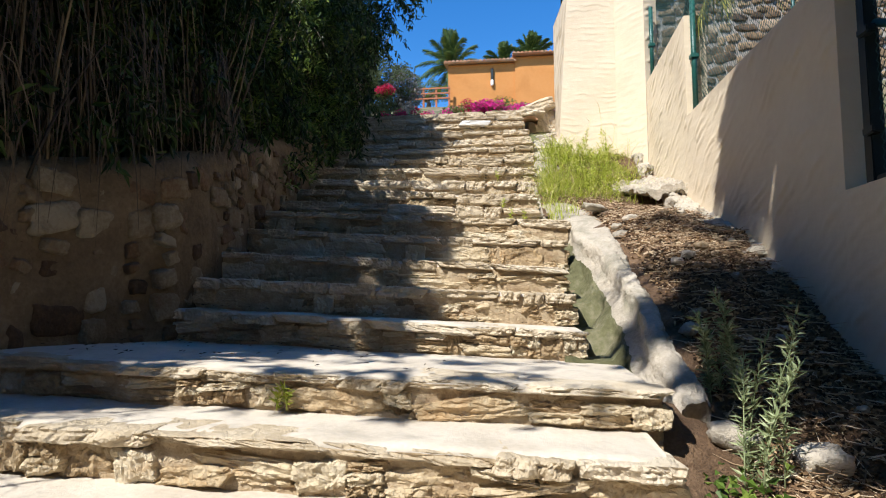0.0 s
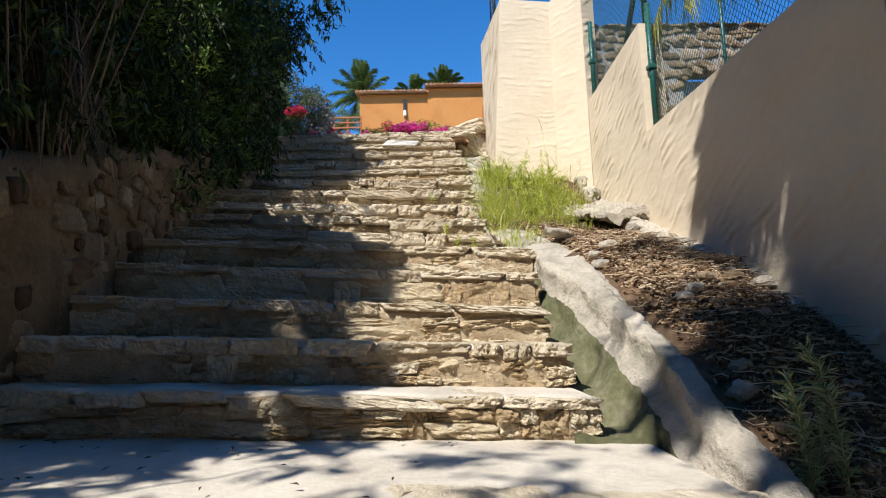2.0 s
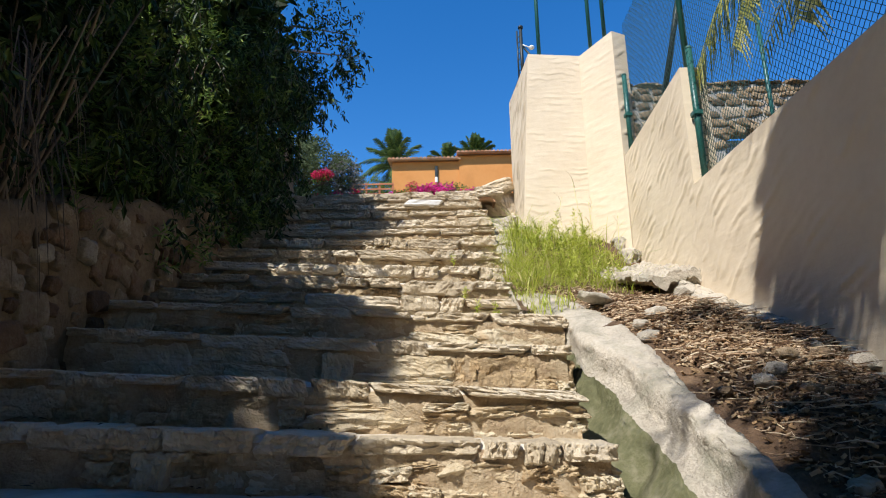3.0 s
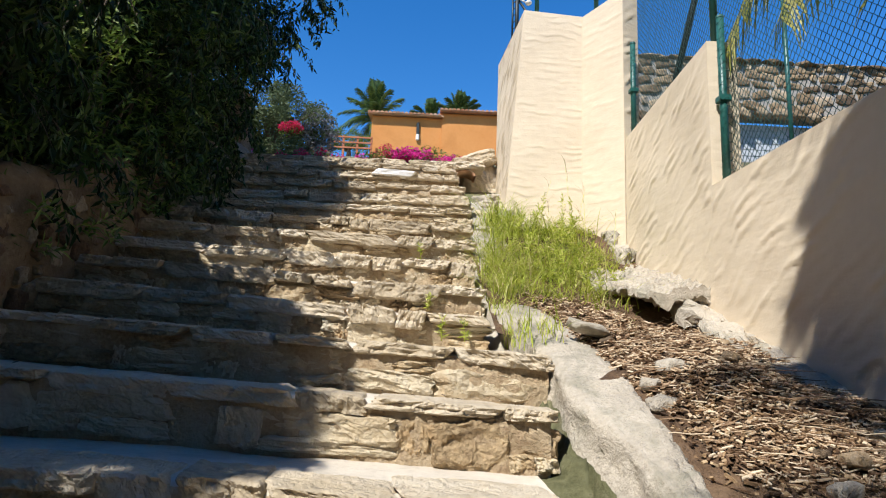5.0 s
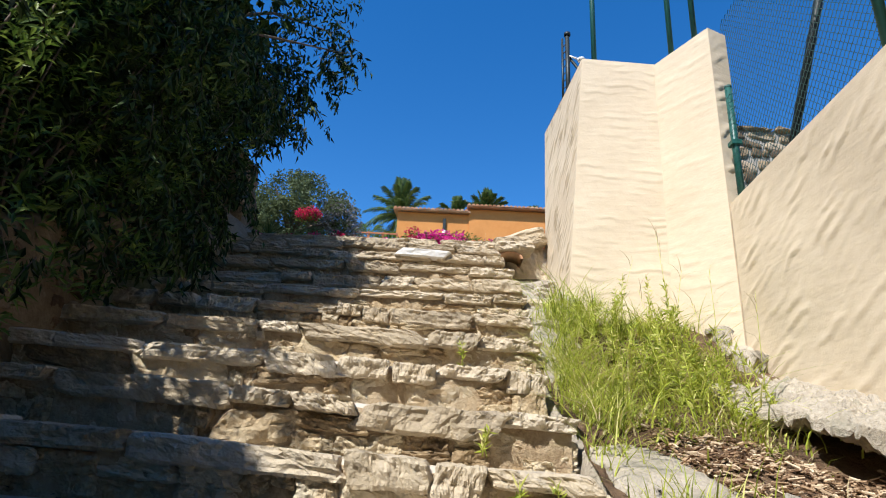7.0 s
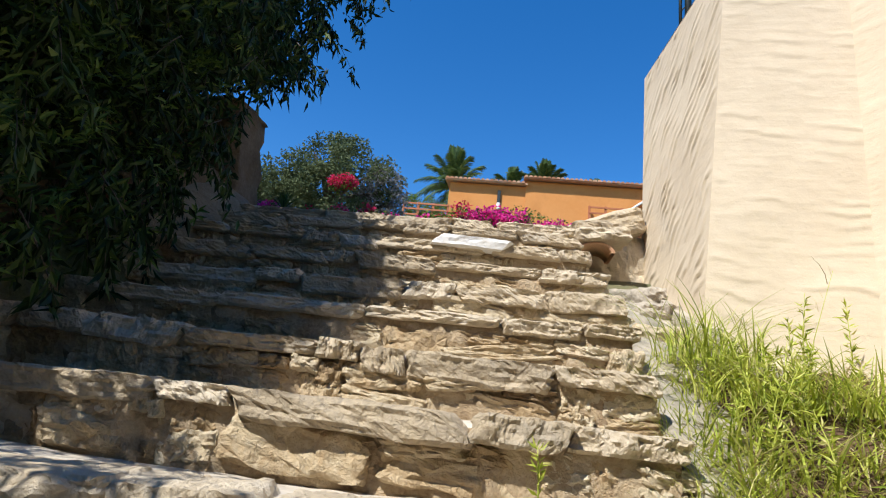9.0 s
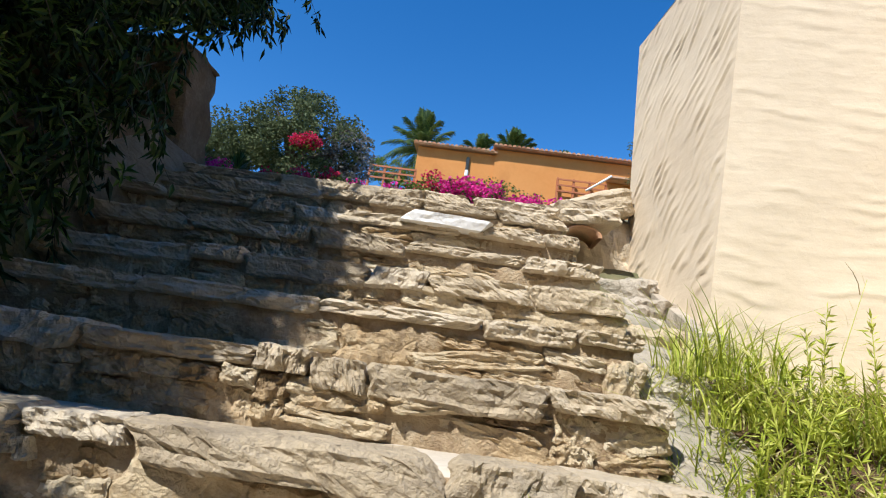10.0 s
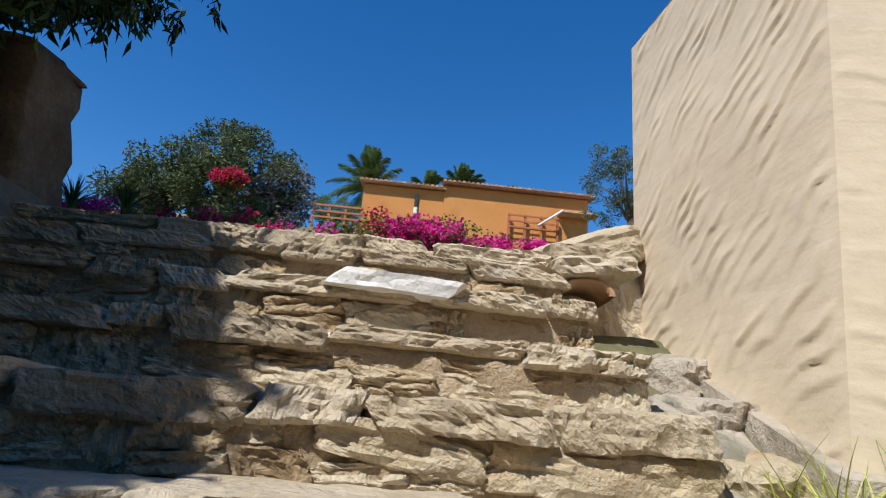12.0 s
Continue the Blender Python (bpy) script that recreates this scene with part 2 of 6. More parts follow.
def box(bm, lo, hi, bevel=0.0, m=None):
    r = bmesh.ops.create_cube(bm, size=1)["verts"]
    for v in r:
        v.co = Vector([lo[k] + (v.co[k] + 0.5) * (hi[k] - lo[k]) for k in range(3)])
    if bevel:
        es = list({e for v in r for e in v.link_edges})
        out = bmesh.ops.bevel(bm, geom=es, offset=bevel, segments=2, affect="EDGES")
        r = list({v for f in out["faces"] for v in f.verts} | {v for v in r if v.is_valid})
    if m is not None:
        bmesh.ops.transform(bm, matrix=m, verts=r)
    return r


def tube(pts, radii, sides=8):
    """Verts and faces of a tapered tube along points."""
    pts = [Vector(p) for p in pts]
    vs, fs = [], []
    for i, p in enumerate(pts):
        d = (pts[min(i + 1, len(pts) - 1)] - pts[max(i - 1, 0)]).normalized()
        u = d.cross(Vector((0.31, 0.12, 0.94)) if abs(d.z) < 0.9 else Vector((1, 0, 0))).normalized()
        w = d.cross(u)
        for k in range(sides):
            a = 2 * math.pi * k / sides
            vs.append(p + (u * math.cos(a) + w * math.sin(a)) * radii[i])
    for i in range(len(pts) - 1):
        for k in range(sides):
            a, b = i * sides + k, i * sides + (k + 1) % sides
            fs.append((a, b, b + sides, a + sides))
    fs.append(tuple(range(sides))[::-1])
    fs.append(tuple(range((len(pts) - 1) * sides, len(pts) * sides)))
    return vs, fs


def merge(chunks):
    vs, fs = [], []
    for v, f in chunks:
        n = len(vs)
        vs += list(v)
        fs += [tuple(i + n for i in q) for q in f]
    return vs, fs


def rod(name, a, b, r, mat, parent=None, label="", sides=10):
    v, f = tube([a, b], [r, r], sides)
    return raw(name, v, f, mat, parent, label)


def lerp(table, y):
    return float(np.interp(y, [p[0] for p in table], [p[1] for p in table]))


def fbm(x, y, z, s=1.0, h=0.7):
    return noise.fractal((x * s, y * s, z * s), h, 2.0, 4)


def stone_mesh(name, seed, mat, n=(6, 3, 3), k=9.0, rough=0.10, smooth=True, aspect=(1.0, 1.0, 1.0)):
    """A unit rough block with chipped, rounded edges."""
    rnd = random.Random(seed)
    off = Vector((rnd.uniform(0, 90), rnd.uniform(0, 90), rnd.uniform(0, 90)))
    skew = [rnd.uniform(-0.16, 0.16) for _ in range(4)]
    ids, vs, fs = {}, [], []

    def vid(i, j, l):
        if (i, j, l) not in ids:
            p = Vector((i / n[0] - 0.5, j / n[1] - 0.5, l / n[2] - 0.5))
            q = sum(abs(2 * c) ** k for c in p) ** (1 / k)
            p = p * (1 / q if q > 0 else 1)
            w = Vector((p.x * aspect[0], p.y * aspect[1], p.z * aspect[2]))
            d = noise.noise_vector(w * 2.3 + off) * rough + noise.noise_vector(w * 7.0 + off) * rough * 0.42 + noise.noise_vector(w * 19.0 + off) * rough * 0.34
            bed = noise.noise((p.x * 3.0 + off.x, p.z * 7.0, off.y)) * rough * 0.4
            d.y += bed * (1 if p.y < 0 else 0.2)
            ids[(i, j, l)] = len(vs)
            vs.append(p + Vector((d.x * 0.6 + skew[0] * p.z, d.y, d.z + skew[1] * p.x * 0.6 + skew[2] * p.x * p.z)))
        return ids[(i, j, l)]

    for a, b, c in ((0, 1, 2), (1, 2, 0), (2, 0, 1)):
        for side in (0, n[c]):
            for i in range(n[a]):
                for j in range(n[b]):
                    q = []
                    for di, dj in ((0, 0), (1, 0), (1, 1), (0, 1)):
                        e = [0, 0, 0]
                        e[a], e[b], e[c] = i + di, j + dj, side
                        q.append(vid(*e))
                    fs.append(q if side else q[::-1])
    me = bpy.data.meshes.new(name)
    me.from_pydata([tuple(v) for v in vs], [], fs)
    me.materials.append(mat)
    me.polygons.foreach_set("use_smooth", [smooth] * len(me.polygons))
    me.update()
    return me


def stone(name, me, centre, size, parent, turn=(0, 0, 0)):
    ob = place(new(name, me), parent)
    ob.matrix_basis = pose(*centre, *turn) @ Matrix.Diagonal((*size, 1))
    return ob


def leaf_cloud(points, length, width, droop, rnd, out_from=None, spread=1.0):
    """Folded lance-shaped leaves at the given points: verts and faces as arrays."""
    n = len(points)
    p = np.asarray(points)
    ang = rnd.uniform(0, 2 * np.pi, n)
    tilt = rnd.normal(-droop, 0.45 * spread, n)
    d = np.stack([np.cos(ang) * np.cos(tilt), np.sin(ang) * np.cos(tilt), np.sin(tilt)], 1)
    if out_from is not None:
        o = p - np.asarray(out_from)
        o /= np.linalg.norm(o, axis=1, keepdims=True) + 1e-6
        d = d + 0.5 * o
        d /= np.linalg.norm(d, axis=1, keepdims=True)
    s = np.cross(d, rnd.normal(0, 1, (n, 3)))
    s /= np.linalg.norm(s, axis=1, keepdims=True) + 1e-6
    u = np.cross(s, d)
    ln = (length * rnd.uniform(0.6, 1.25, n))[:, None]
    w = (width * rnd.uniform(0.7, 1.2, n))[:, None]
    v = np.stack([p, p + d * ln * 0.42 + s * w + u * w * 0.5, p + d * ln - u * w * 0.6, p + d * ln * 0.42 - s * w + u * w * 0.5], 1).reshape(-1, 3)
    i = np.arange(n)[:, None] * 4
    f = np.concatenate([i + np.array([[0, 1, 2]]), i + np.array([[0, 2, 3]])], 1).reshape(-1, 3)
    return v, f


def blob_points(clumps, per, rnd, squash=0.8):
    """Points in and on many small clumps (centre, radius), denser at the outside."""
    out = []
    for c, r in clumps:
        n = max(6, int(per * r * r))
        q = rnd.normal(0, 1, (n, 3))
        q /= np.linalg.norm(q, axis=1, keepdims=True)
        q *= (rnd.uniform(0.15, 1.0, n) ** 0.5)[:, None] * r
        q[:, 2] *= squash
        out.append(q + np.asarray(c))
    return np.concatenate(out)


# ---- the stairway's plan: y and z of each nosing at x = 0, its slant in y and z, left and right ends ----
STEPS = [
    (0.10, -0.18, 0.05, -0.03, -2.1, 1.6), (0.85, 0.05, 0.05, -0.04, -2.1, 1.6), (1.50, 0.26, 0.05, -0.05, -2.1, 1.55),
    (2.08, 0.47, 0.05, -0.05, -2.1, 1.42), (2.58, 0.66, 0.05, -0.05, -2.1, 1.50), (3.74, 0.87, 0.04, -0.055, -1.75, 1.28),
    (4.10, 1.086, 0.08, -0.05, -1.75, 1.26), (4.55, 1.31, 0.08, -0.05, -1.8, 1.24), (5.14, 1.57, 0.055, -0.05, -1.85, 1.30),
    (5.57, 1.81, 0.07, -0.042, -1.9, 1.38), (6.42, 2.04, 0.06, -0.04, -1.9, 1.12), (6.90, 2.28, 0.06, -0.035, -2.0, 1.14),
    (7.60, 2.56, 0.12, -0.02, -2.05, 1.12), (8.08, 2.84, 0.12, 0.0, -2.1, 1.16), (8.50, 3.09, 0.07, 0.0, -2.2, 1.14),
    (8.92, 3.34, 0.05, 0.01, -2.3, 1.15), (9.34, 3.59, 0.0, 0.01, -2.4, 1.16), (9.68, 3.82, 0.0, -0.005, -2.5, 1.12),
    (10.12, 4.09, 0.0, 0.0, -2.6, 1.06), (10.50, 4.34, 0.0, 0.0, -2.6, 1.04), (10.84, 4.53, -0.03, 0.0, -2.6, 1.02),
]
RUN = [(-50, -0.4), (0.0, -0.4), (2.1, 0.3), (3.7, 0.70), (5.6, 1.65), (8.0, 2.65), (10.84, 4.45), (12.0, 4.6), (37.0, 13.4), (45.0, 14.0), (3000, 60.0)]
LEFT_FACE = [(0.0, -1.95), (2.9, -1.9), (3.7, -1.5), (5.0, -1.62), (8.0, -1.95), (10.9, -2.3)]
# where sunlight reaches the steps: the right-hand limit of high foliage, carried along the sun's slope to z = 6
SUN_GAP = [(-2.0, -4.4), (-0.9, -3.9), (0.36, -2.7), (0.9, -2.35), (1.4, -2.6), (2.2, -2.1), (2.8, -2.0), (3.8, -2.15), (4.4, -2.85), (5.15, -3.25), (5.85, -2.9), (6.5, -2.05),
           (7.1, -1.8), (7.75, -1.45), (8.8, -1.5), (9.35, -1.4), (10.1, -1.7), (10.4, 0.2), (11.2, 0.2), (11.7, -1.7), (14.0, -1.7)]


def leafy(points):
    """Which of these leaf places stay: those that keep the sunlit stairs clear, with ragged edges and slits for flecks of sun."""
    p = np.asarray(points)
    k = p[:, 2] - 6.0
    gx, gy = p[:, 0] - SUN.x / SUN.z * k, p[:, 1] - SUN.y / SUN.z * k
    lim = np.interp(gy, [q[0] for q in SUN_GAP], [q[1] for q in SUN_GAP])
    keep = np.ones(len(p), bool)
    for i in np.nonzero(gx > lim - 1.5)[0]:
        across = gx[i] - 0.8 * gy[i]
        edge = lim[i] + 0.26 * noise.noise((across * 5.0, gy[i] * 1.4, 2.0))
        slit = noise.noise((across * 6.5, gy[i] * 1.6, 7.0))
        fleck = -1.0 < gy[i] < 0.25 and gx[i] < lim[i] + 2.8 and noise.noise((across * 4.5, gy[i] * 6.0, 3.0)) > 0.2
        keep[i] = (gx[i] < edge and slit < 0.17 + 0.3 * (lim[i] - gx[i])) or fleck
    return p[keep]


LEFT_TOP = [(0.0, 1.15), (2.0, 1.55), (3.56, 1.92), (4.77, 2.33), (6.8, 2.98), (8.5, 3.8), (10.9, 4.9)]


# ---- ground ----
def ground_height(x, y):
    s = lerp(RUN, y)
    if x < -1.7:
        k = min(1.0, (-1.7 - x) / 0.5)
        bank = lerp(LEFT_TOP, min(y, 10.9)) - 0.12 + (lerp(RUN, y) - lerp(RUN, 10.9) if y > 10.9 else 0)
        g = s - 0.35 + k * (bank - s + 0.35) + 0.28 * min(3.0, max(0.0, -2.2 - x)) * (1 if 1 < y < 11.5 else 0.3)
    elif x > 3.0:
        g = s + 0.35 * min(1.0, (x - 3.0) / 0.5)
    else:
        g = s - 0.35
    if y > 11.3:
        k = min(1.0, (y - 11.3) / 1.0)
        g = g * (1 - k) + (s - 0.05) * k
    far = min(1.0, max(0.0, (abs(x) - 25) / 60))
    return g + 0.06 * fbm(x, y, 0.0, 0.9) - far * 6


def build_ground():
    xs = sorted(set([-2600, -900, -300, -120, -60, -35, -22, -15, -10, -8] + [round(-6 + 0.3 * i, 3) for i in range(48)] + [9, 12, 16, 22, 35, 60, 120, 300, 900, 2600]))
    ys = sorted(set([-2600, -900, -300, -100, -40, -15, -7, -4] + [round(-2 + 0.3 * i, 3) for i in range(50)] + [14, 16, 19, 22, 26, 30, 34, 37, 41, 46, 55, 75, 120, 300, 900, 2600]))
    vs = [(x, y, ground_height(x, y)) for y in ys for x in xs]
    nx = len(xs)
    fs = [(j * nx + i, j * nx + i + 1, (j + 1) * nx + i + 1, (j + 1) * nx + i) for j in range(len(ys) - 1) for i in range(nx - 1)]
    return tagged(raw("ground", vs, fs, GROUND), "dry brown hillside earth with scrub patches", "ground", kind="structure")


build_ground()


# ---- stairway ----
def build_steps():
    stairs = thing("stairs", "wide outdoor stairway of rough limestone with worn concrete treads", "stairs", kind="structure")
    rnd = random.Random(5)
    slabs = [stone_mesh("slab", 100 + i, SLAB, (36, 9, 7), 14, 0.085, False, (2.2, 1.2, 0.7)) for i in range(16)]
    stones = [stone_mesh("stone", 200 + i, STONE, (18, 5, 9), 11, 0.135, False, (1.5, 1.0, 1.0)) for i in range(26)]
    pale = stone_mesh("pale_slab", 390, WHITE_STONE, (14, 5, 3), 16, 0.09, False)
    for n, (y0, z0, a, b, xl, xr) in enumerate(STEPS):
        last = n + 1 == len(STEPS)
        prev = STEPS[n - 1] if n else (y0 - 0.7, z0 - 0.22, a, b, xl, xr)
        nxt = (y0 + 0.9, z0 + 0.2, a, b, xl, xr) if last else STEPS[n + 1]
        # core: tread on top, mortar face set back behind the stones
        vs, fs, idx = [], [], []
        cols, rows = 110, 7
        for i in range(cols + 1):
            x = xl + (xr - 0.03 - xl) * i / cols
            back = nxt[0] + nxt[2] * x + 0.12
            front = y0 + a * x + (0.02 if n < 6 else 0.05)
            for j in range(rows + 1):
                y = front + (back - front) * (j / rows) ** 1.3
                vs.append((x, y, z0 + b * x - 0.012 + 0.012 * fbm(x, y, 3.1 * n, 2.2) - (0.022 if j == 0 else 0)))
            low = prev[1] + prev[3] * x - 0.12
            for j in range(1, 11):
                z = z0 + b * x - 0.03 - (z0 + b * x - low) * j / 10
                vs.append((x, front + (0.035 if n < 6 else -0.01) + 0.02 * fbm(x, z * 1.8, 7.7 * n, 5.0) + 0.016 * fbm(x, z * 2, 3.3 * n, 17.0), z))
        w = rows + 11
        for i in range(cols):
            for j in range(rows):
                k = i * w + j
                fs.append((k, k + w, k + w + 1, k + 1)), idx.append(0)
            for j in range(10):
                k = i * w + (0 if j == 0 else rows + j)
                q = i * w + rows + 1 + j
                fs.append((k, q, q + w, k + w)), idx.append(1)
        # right end closed
        e = cols * w
        ring = [e + j for j in range(rows + 1)]
        low = [e + rows + j for j in range(1, 11)]
        vs.append((xr - 0.03, nxt[0] + nxt[2] * xr + 0.12, prev[1] + prev[3] * xr - 0.12))
        fs.append(tuple(ring + [len(vs) - 1] + low[::-1])), idx.append(1)
        raw("step", vs, fs, TREAD, stairs, mats=[TREAD, MORTAR], index=idx)
        if n < 2:
            continue
        # cap slabs along the nosing
        x = xl + rnd.uniform(0, 0.1)
        upper = n > 9
        while x < xr - 0.06:
            L = rnd.choice([rnd.uniform(0.16, 0.34), rnd.uniform(0.3, 0.55), rnd.uniform(0.5, 0.85)]) if upper else rnd.choice([rnd.uniform(0.16, 0.36), rnd.uniform(0.3, 0.7)])
            if xr - (x + L) < 0.22:
                L = xr - x
            h = rnd.uniform(0.06, 0.13) if upper else rnd.uniform(0.04, 0.09)
            d = rnd.uniform(0.24, 0.34)
            cx = x + L / 2
            lift = rnd.uniform(-0.008, 0.014) if upper else rnd.uniform(-0.03, -0.012) if n < 6 else rnd.uniform(-0.004, 0.005)
            out = rnd.uniform(-0.01, 0.04) if upper else rnd.uniform(-0.03, 0.016)
            me = slabs[rnd.randrange(len(slabs))]
            is_pale = False
            stone("slab", pale if is_pale else me, (cx, y0 + a * cx - out + d / 2, z0 + b * cx - h / 2 + lift + 0.004), (L - rnd.uniform(0.004, 0.02), d, h), stairs,
                  (rnd.uniform(-2, 2), -math.degrees(math.atan(b)) + rnd.uniform(-1.0, 1.0), math.degrees(math.atan(a)) + rnd.uniform(-2, 2)))
            x += L
        # riser stones in two or three broken courses under the slabs
        drop = z0 - prev[1] - 0.085
        x = xl + rnd.uniform(0, 0.15)
        count = 0
        while x < xr - 0.08:
            L = rnd.choice([rnd.uniform(0.10, 0.2), rnd.uniform(0.18, 0.36), rnd.uniform(0.3, 0.6)])
            if xr - (x + L) < 0.14:
                L = xr - x
            hidden = x + L < -1.25 and n < 10
            split = [1.0] if rnd.random() < 0.25 or hidden else rnd.choice([[0.5, 0.5], [0.36, 0.64], [0.62, 0.38], [0.3, 0.4, 0.3]])
            zz = 0.0
            for s in split:
                h = drop * s
                parts = [(x, L)] if h > 0.08 or rnd.random() < 0.45 else [(x, L * 0.55), (x + L * 0.55, L * 0.45)]
                for px, pl in parts:
                    cx = px + pl / 2
                    zc = prev[1] + prev[3] * cx + zz + h / 2 + 0.004
                    o = rnd.uniform(-0.026, 0.02)
                    stone("stone", stones[rnd.randrange(len(stones))], (cx, y0 + a * cx + 0.11 - o, zc), (pl * rnd.uniform(0.97, 1.08), 0.17, h * rnd.uniform(0.92, 1.12)), stairs,
                          (rnd.uniform(-6, 6), rnd.uniform(-7, 7), math.degrees(math.atan(a)) + rnd.uniform(-6, 6)))
                zz += h
            x += L
    stone("slab", pale, (0.19, 10.14, 4.085), (0.54, 0.22, 0.08), stairs, (0, 3, -2))
    # loose coping stones on the top edge
    for k in range(12):
        x = -2.4 + 0.29 * k + rnd.uniform(-0.04, 0.04)
        stone("slab", slabs[k % 16], (x, 11.15 + rnd.uniform(-0.05, 0.05), 4.51 + rnd.uniform(-0.01, 0.02)), (rnd.uniform(0.26, 0.36), 0.3, rnd.uniform(0.06, 0.10)), stairs,
              (rnd.uniform(-4, 4), rnd.uniform(-4, 4), rnd.uniform(-9, 9)))
    return stairs


# ---- left retaining wall ----
def build_left_wall():
    wall = thing("wall_left", "low rubble retaining wall in brown earth mortar, in deep shade", "wall", kind="structure")
    ys = np.linspace(-1.0, 11.0, 90)
    prof = [(-0.0, 0), (0, 0.35), (0, 0.6), (0, 0.8), (0, 0.93), (-0.05, 1.0), (-0.2, 1.03), (-0.42, 1.0), (-0.42, 0.2)]
    vs, fs = [], []
    for y in ys:
        lo, hi, fx = lerp(RUN, y) - 0.4, lerp(LEFT_TOP, y), lerp(LEFT_FACE, y)
        for dx, k in prof:
            z = lo + (hi - lo) * k
            vs.append((fx + dx + 0.05 * fbm(0.3, y, z, 2.5) + 0.02 * fbm(0.1, y, z, 9), y, z + 0.05 * fbm(dx, y, 2.0, 1.7)))
    w = len(prof)
    for i in range(len(ys) - 1):
        for j in range(w - 1):
            k = i * w + j
            fs.append((k, k + 1, k + w + 1, k + w))
    fs += [tuple(range(w)), tuple(range((len(ys) - 1) * w, len(ys) * w))[::-1]]
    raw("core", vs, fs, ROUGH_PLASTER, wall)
    rnd = random.Random(8)
    me = [stone_mesh("rubble", 500 + i, SHADED_RUBBLE, (3, 8, 6), 6, 0.13) for i in range(10)]
    y = 1.0
    while y < 10.6:
        lo, hi, fx = lerp(RUN, y) - 0.05, lerp(LEFT_TOP, y) - 0.05, lerp(LEFT_FACE, y)
        z = lo + rnd.uniform(0, 0.12)
        while z < hi - 0.08:
            h = rnd.choice((rnd.uniform(0.06, 0.11), rnd.uniform(0.1, 0.2)))
            if rnd.random() < 0.9:
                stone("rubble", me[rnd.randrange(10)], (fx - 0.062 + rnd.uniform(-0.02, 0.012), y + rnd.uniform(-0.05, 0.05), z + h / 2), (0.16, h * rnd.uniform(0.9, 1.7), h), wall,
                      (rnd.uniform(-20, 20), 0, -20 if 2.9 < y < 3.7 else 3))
            z += h + 0.03
        y += rnd.uniform(0.16, 0.26)
    # gate pillar at the head of the stairs
    pil = thing("pillar", "tall crumbling earth-rendered wall end at the stair head", "pillar")
    bm = bmesh.new()
    box(bm, (-4.2, 11.0, 3.6), (-2.26, 11.55, 5.66))
    bmesh.ops.subdivide_edges(bm, edges=bm.edges[:], cuts=13, use_grid_fill=True)
    for v in bm.verts:
        v.co += noise.noise_vector(v.co * 3.0) * 0.05 + noise.noise_vector(v.co * 9.0) * 0.02
        v.co.x += 0.1 * (5.66 - v.co.z) if v.co.x > -2.6 else 0
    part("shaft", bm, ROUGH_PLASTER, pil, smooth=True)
    for k in range(7):
        stone("cap_stone", me[k % 10], (-4.22 + 0.3 * k, 11.27, 5.66), (0.34, 0.6, 0.07), pil, (0, 0, rnd.uniform(-6, 6)))


# ---- right boundary wall, stepping down beside the stairs ----
def trowel(ph):
    """One stroke of the trowel: a slow swell that breaks off sharply at its lower edge."""
    q = ph - math.floor(ph)
    return (1 - q) ** 1.6 * min(1.0, q / 0.14)


